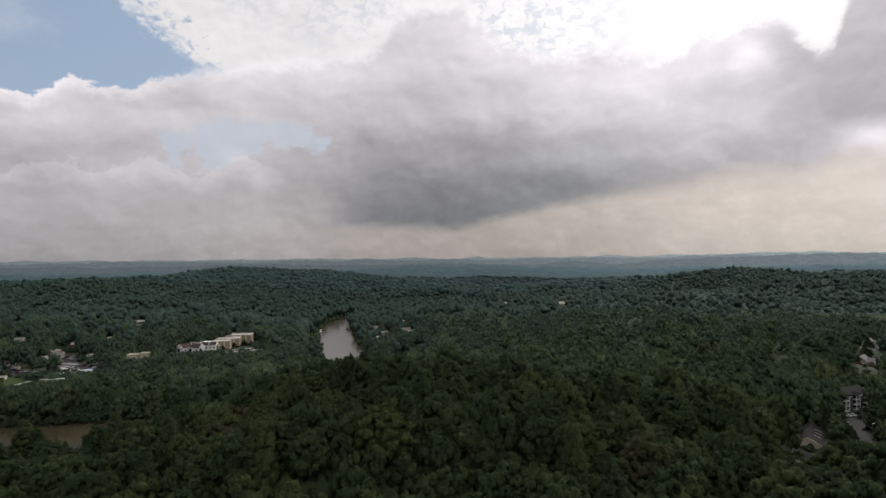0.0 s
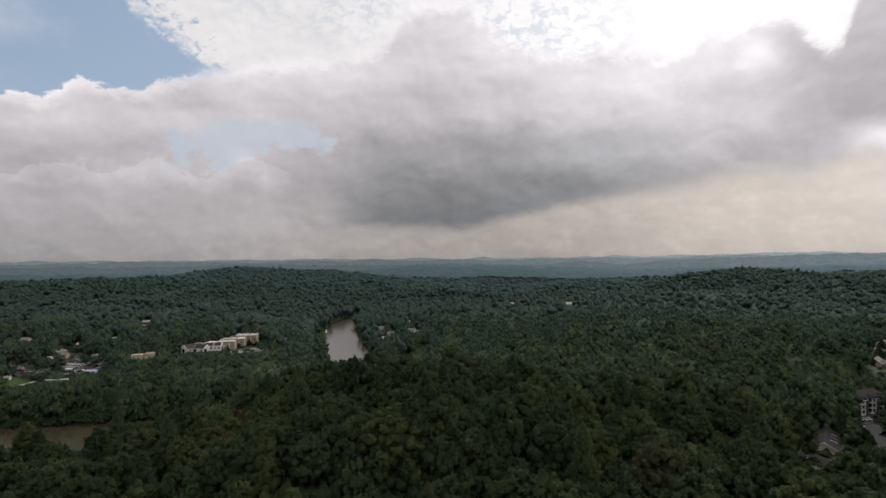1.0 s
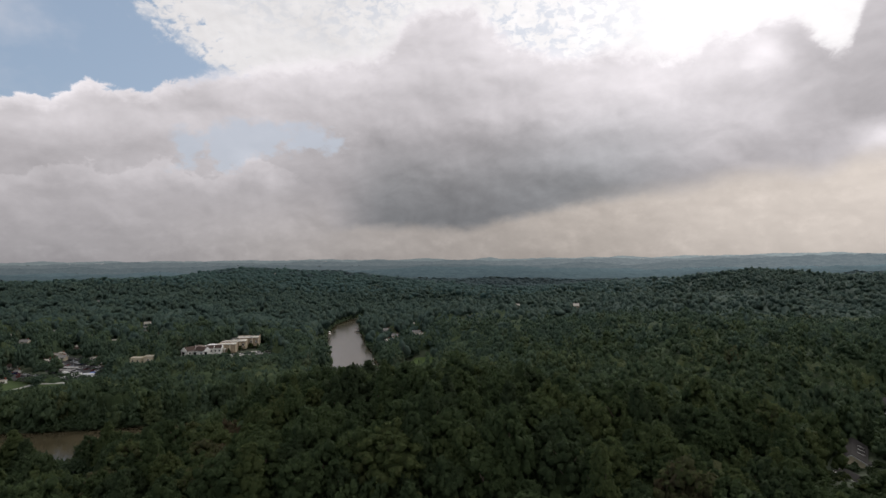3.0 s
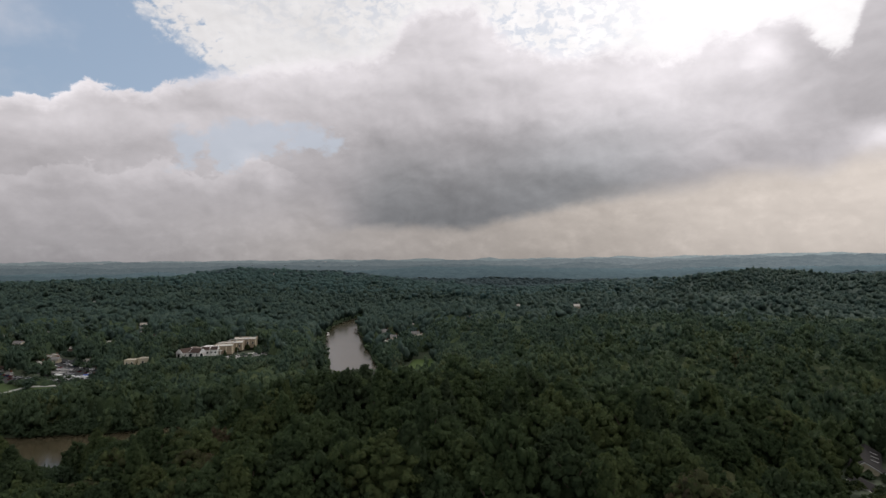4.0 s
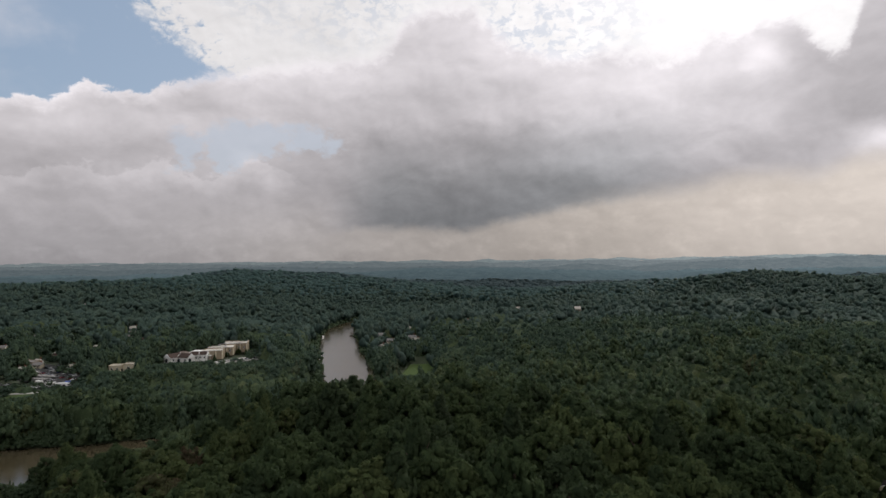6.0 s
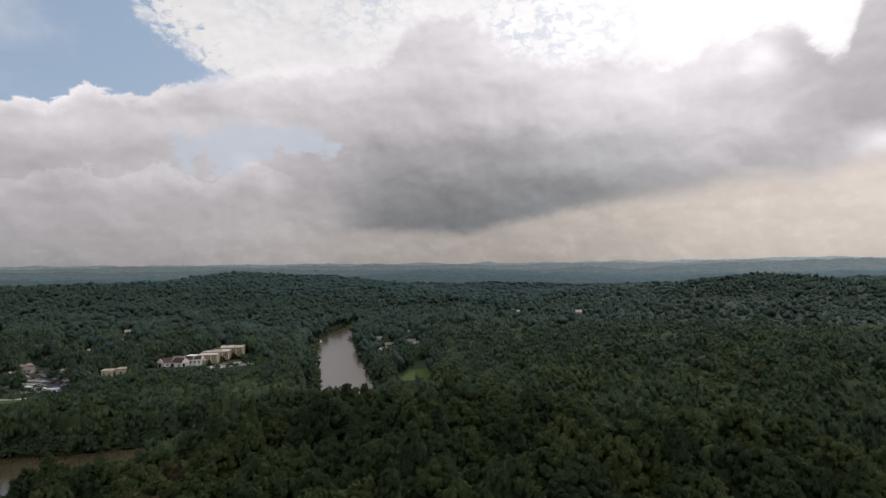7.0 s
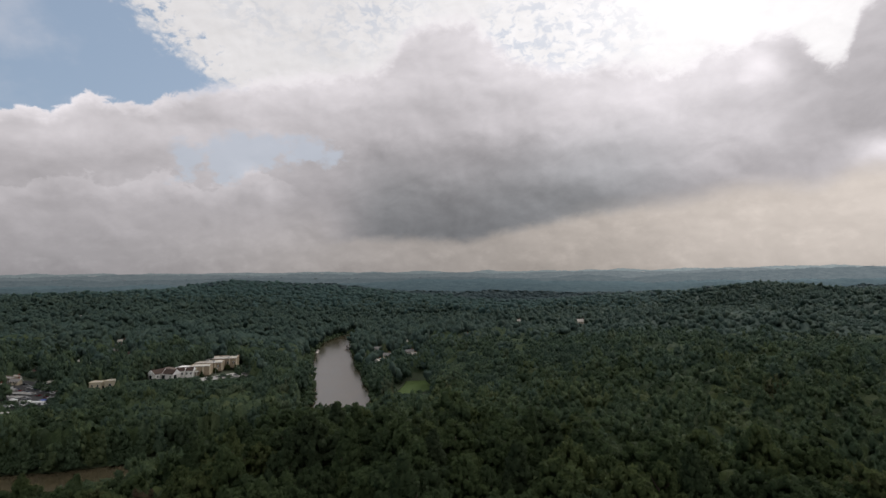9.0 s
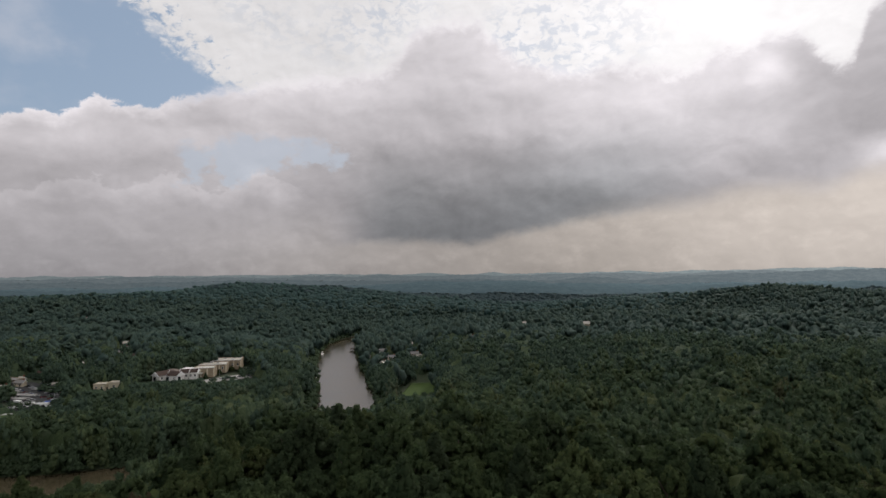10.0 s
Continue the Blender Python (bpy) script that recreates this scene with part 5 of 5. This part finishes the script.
def snag(x, y, turn):
    """A drowned tree lying in the shallows."""
    d = thing("driftwood", x, y, 0, turn, "dark fallen tree lying in the river shallows", "driftwood")
    rs = np.random.default_rng(3)
    bm = bmesh.new()
    m = pose(0, 0, 0.8, 0, 84, 0)
    bmesh.ops.create_cone(bm, cap_ends=True, segments=8, radius1=0.7, radius2=0.25, depth=14, matrix=m)
    part("trunk", bm, wet_wood, d)
    bm = bmesh.new()
    for i in range(16):
        a, b_ = rs.uniform(0, 360), rs.uniform(20, 75)
        m = pose(rs.uniform(0, 7), 0, 0.8, 0, b_, a) @ Matrix.Translation((0, 0, 2.2))
        bmesh.ops.create_cone(bm, cap_ends=True, segments=5, radius1=0.22, radius2=0.05, depth=4.6, matrix=m)
    part("branches", bm, wet_wood, d)


snag(-151, 905, 95)
snag(-147, 893, 60)


# --- houses scattered in the woods
def cottage(x, y, turn, wall, roof, label, size=1.0):
    z = float(land(x, y))
    h = thing("house", x, y, z, turn, label, "house", "houses in the woods")
    gabled(h, 14 * size, 9 * size, 5.6 * size, 3.2 * size, wall, roof, 0, 0, 0.5, "x")
    for k in (-4, 0, 4):
        add_window(h, k * size, -4.5 * size, 3.6 * size, 1.3, 1.5, -90)
    part("door", boxes((2 * size, -4.55 * size, 1.1, 1.0, 0.12, 2.1)), wet_wood, h)
    part("chimney", boxes((4 * size, 0.8, 7.4 * size, 0.9, 0.9, 4.5)), brick_red, h)


for x, y, turn, wall, roof, label, size in (
        (-96, 834, 20, wall_white, roof_grey, "white house with grey roof among trees", 0.72), (-77, 770, -10, wall_cream, roof_grey, "cream house with grey roof among trees", 0.65),
        (-84, 745, 60, wall_white, roof_pale, "white house with pale roof near the river", 0.58), (-49, 756, 10, wall_cream, roof_grey, "cream house with grey roof in the woods", 0.65),
        (-66, 806, 30, wall_cream, roof_pale, "cream house with pale roof among trees", 0.60), (-108, 800, -30, wall_white, roof_grey, "white house with grey roof near the river", 0.55),
        (-58, 850, 10, wall_white, roof_pale, "white house with pale roof among trees", 0.60), (-30, 812, 50, wall_cream, roof_grey, "cream house with grey roof among trees", 0.60),
        (0, 1090, 0, wall_white, roof_pale, "white house with pale roof in the woods", 0.72), (39, 985, 40, wall_white, roof_grey, "white house with grey roof in the woods", 0.65),
        (18, 823, -20, wall_cream, roof_grey, "cream house with grey roof in the woods", 0.65), (209, 1015, 3, wall_cream, roof_pale, "long pale house on the wooded slope", 1.08),
        (49, 604, 30, wall_white, roof_pale, "small white house deep in the woods", 0.36), (-690, 1130, 10, wall_white, roof_grey, "white house on the wooded hillside", 0.72),
        (-370, 1140, 10, wall_white, roof_pale, "white house on the wooded hillside", 0.72), (-436, 833, 15, wall_white, roof_pale, "white house with pale roof in the woods", 0.65),
        (-402, 762, -15, wall_white, roof_grey, "white house with grey roof in the woods", 0.58), (-317, 662, 30, wall_cream, roof_brown, "cream house with brown roof in the woods", 0.58),
        (-371, 740, 0, brick_red, roof_brown, "red brick house with brown roof in the woods", 0.65), (-361, 592, 10, wall_white, roof_pale, "small white house beside the car park", 0.43),
        (-408, 640, 10, brick_red, roof_brown, "red brick house with brown roof in the woods", 0.58), (-392, 590, 0, wall_cream, roof_grey, "cream house with grey roof by the car park", 0.58),
        (-409, 547, 25, wall_white, roof_brown, "white house with brown roof beside the car park", 0.5), (-393, 532, -10, wall_white, roof_grey, "small white house beside the car park", 0.36),
        (-376, 494, 5, trim_white, roof_pale, "small white shed beside the gravel track", 0.33), (-397, 577, 15, wall_cream, roof_pale, "small cream house beside the car park", 0.4),
        (-473, 643, 5, wall_cream, roof_pale, "cream house with pale roof in the woods", 0.7), (-399, 694, 10, wall_white, roof_pale, "white house with pale roof in the woods", 0.55),
        (-334, 641, -10, wall_white, roof_grey, "white house with grey roof in the woods", 0.5), (-500, 683, 0, wall_cream, roof_grey, "cream house with grey roof in the woods", 0.7),
        (-491, 636, 20, wall_white, roof_pale, "white house with pale roof in the woods", 0.5),
        (-558, 737, -30, wall_white, roof_pale, "white house with pale roof deep in the woods", 0.50),
        (-487, 678, 7, wall_cream, roof_grey, "cream house with grey roof among trees near the car park", 0.50),
        (-407, 611, -26, wall_white, roof_pale, "white house with pale roof among trees near the car park", 0.50),
        (-421, 661, 11, trim_white, roof_pale, "bright white house with pale roof among trees near the car park", 0.50),
        (-448, 731, -22, wall_white, roof_grey, "white house with grey roof deep in the woods", 0.50),
        (-352, 610, 15, wall_cream, roof_pale, "cream house with pale roof among trees near the car park", 0.50),
        (-376, 677, -18, wall_white, roof_pale, "white house with pale roof among trees near the car park", 0.50),
        (-523, 769, 19, trim_white, roof_grey, "bright white house with grey roof deep in the woods", 0.50),
        (-611, 833, -14, wall_white, roof_pale, "white house with pale roof deep in the woods", 0.50),
        (-43, 740, 23, wall_cream, roof_pale, "cream house with pale roof deep in the woods", 0.50),
        (58, 926, -10, wall_white, roof_grey, "white house with grey roof deep in the woods", 0.75),
        (115, 1081, 27, trim_white, roof_pale, "bright white house with pale roof deep in the woods", 0.75),
        (367, 1440, -6, wall_white, roof_pale, "white house with pale roof deep in the woods", 0.75),
        (-420, 800, 31, wall_cream, roof_grey, "cream house with grey roof deep in the woods", 0.50),
        (1150, 1760, 0, wall_white, roof_pale, "white house on the far ridge", 1.01), (1060, 1690, 20, wall_cream, roof_pale, "pale house on the far ridge", 1.01),
        (-520, 1700, 10, wall_white, roof_pale, "white house on the wooded hill", 1.01), (-230, 1840, 0, wall_white, roof_pale, "white house on the wooded hill", 1.01)):
    cottage(x, y, turn, wall, roof, label, size)


# --- lamp posts of the two car parks
def lamp_post(x, y, turn):
    t = thing("street_lamp", x, y, float(land(x, y)), turn, "tall steel street lamp beside parked cars", "street lamp", "car park lamps")
    part("pole", boxes((0, 0, 4.0, 0.18, 0.18, 9.0)), steel, t)
    part("arm", boxes((0.9, 0, 8.4, 1.8, 0.1, 0.1)), steel, t)
    part("head", boxes((1.7, 0, 8.35, 0.7, 0.3, 0.16)), trim_white, t)


for x, y in ((-390, 578), (-362, 562), (-334, 546), (-318, 530), (-224, 622), (-210, 648), (232, 322), (214, 290)):
    lamp_post(x, y, 30)


# --- low shops by the car park
def shop(x, y, turn, length, wall, roof, label):
    h = thing("shop", x, y, float(land(x, y)), turn, label, "shop", "low shops by the car park")
    flat_block(h, 0, 0, length, 9, 4.2, wall, roof)
    n = int(length / 4)
    for i in range(n):
        add_window(h, -length / 2 + (i + 0.5) * length / n, -4.5, 1.7, 2.4, 2.0, -90)
    part("sign_board", boxes((0, -4.65, 3.6, length * 0.6, 0.15, 0.7)), trim_white, h)


shop(-408, 600, -20, 22, wall_tan, roof_grey, "low tan shop with flat grey roof")
shop(-338, 574, -25, 16, wall_tan, roof_pale, "low tan shop with flat pale roof")
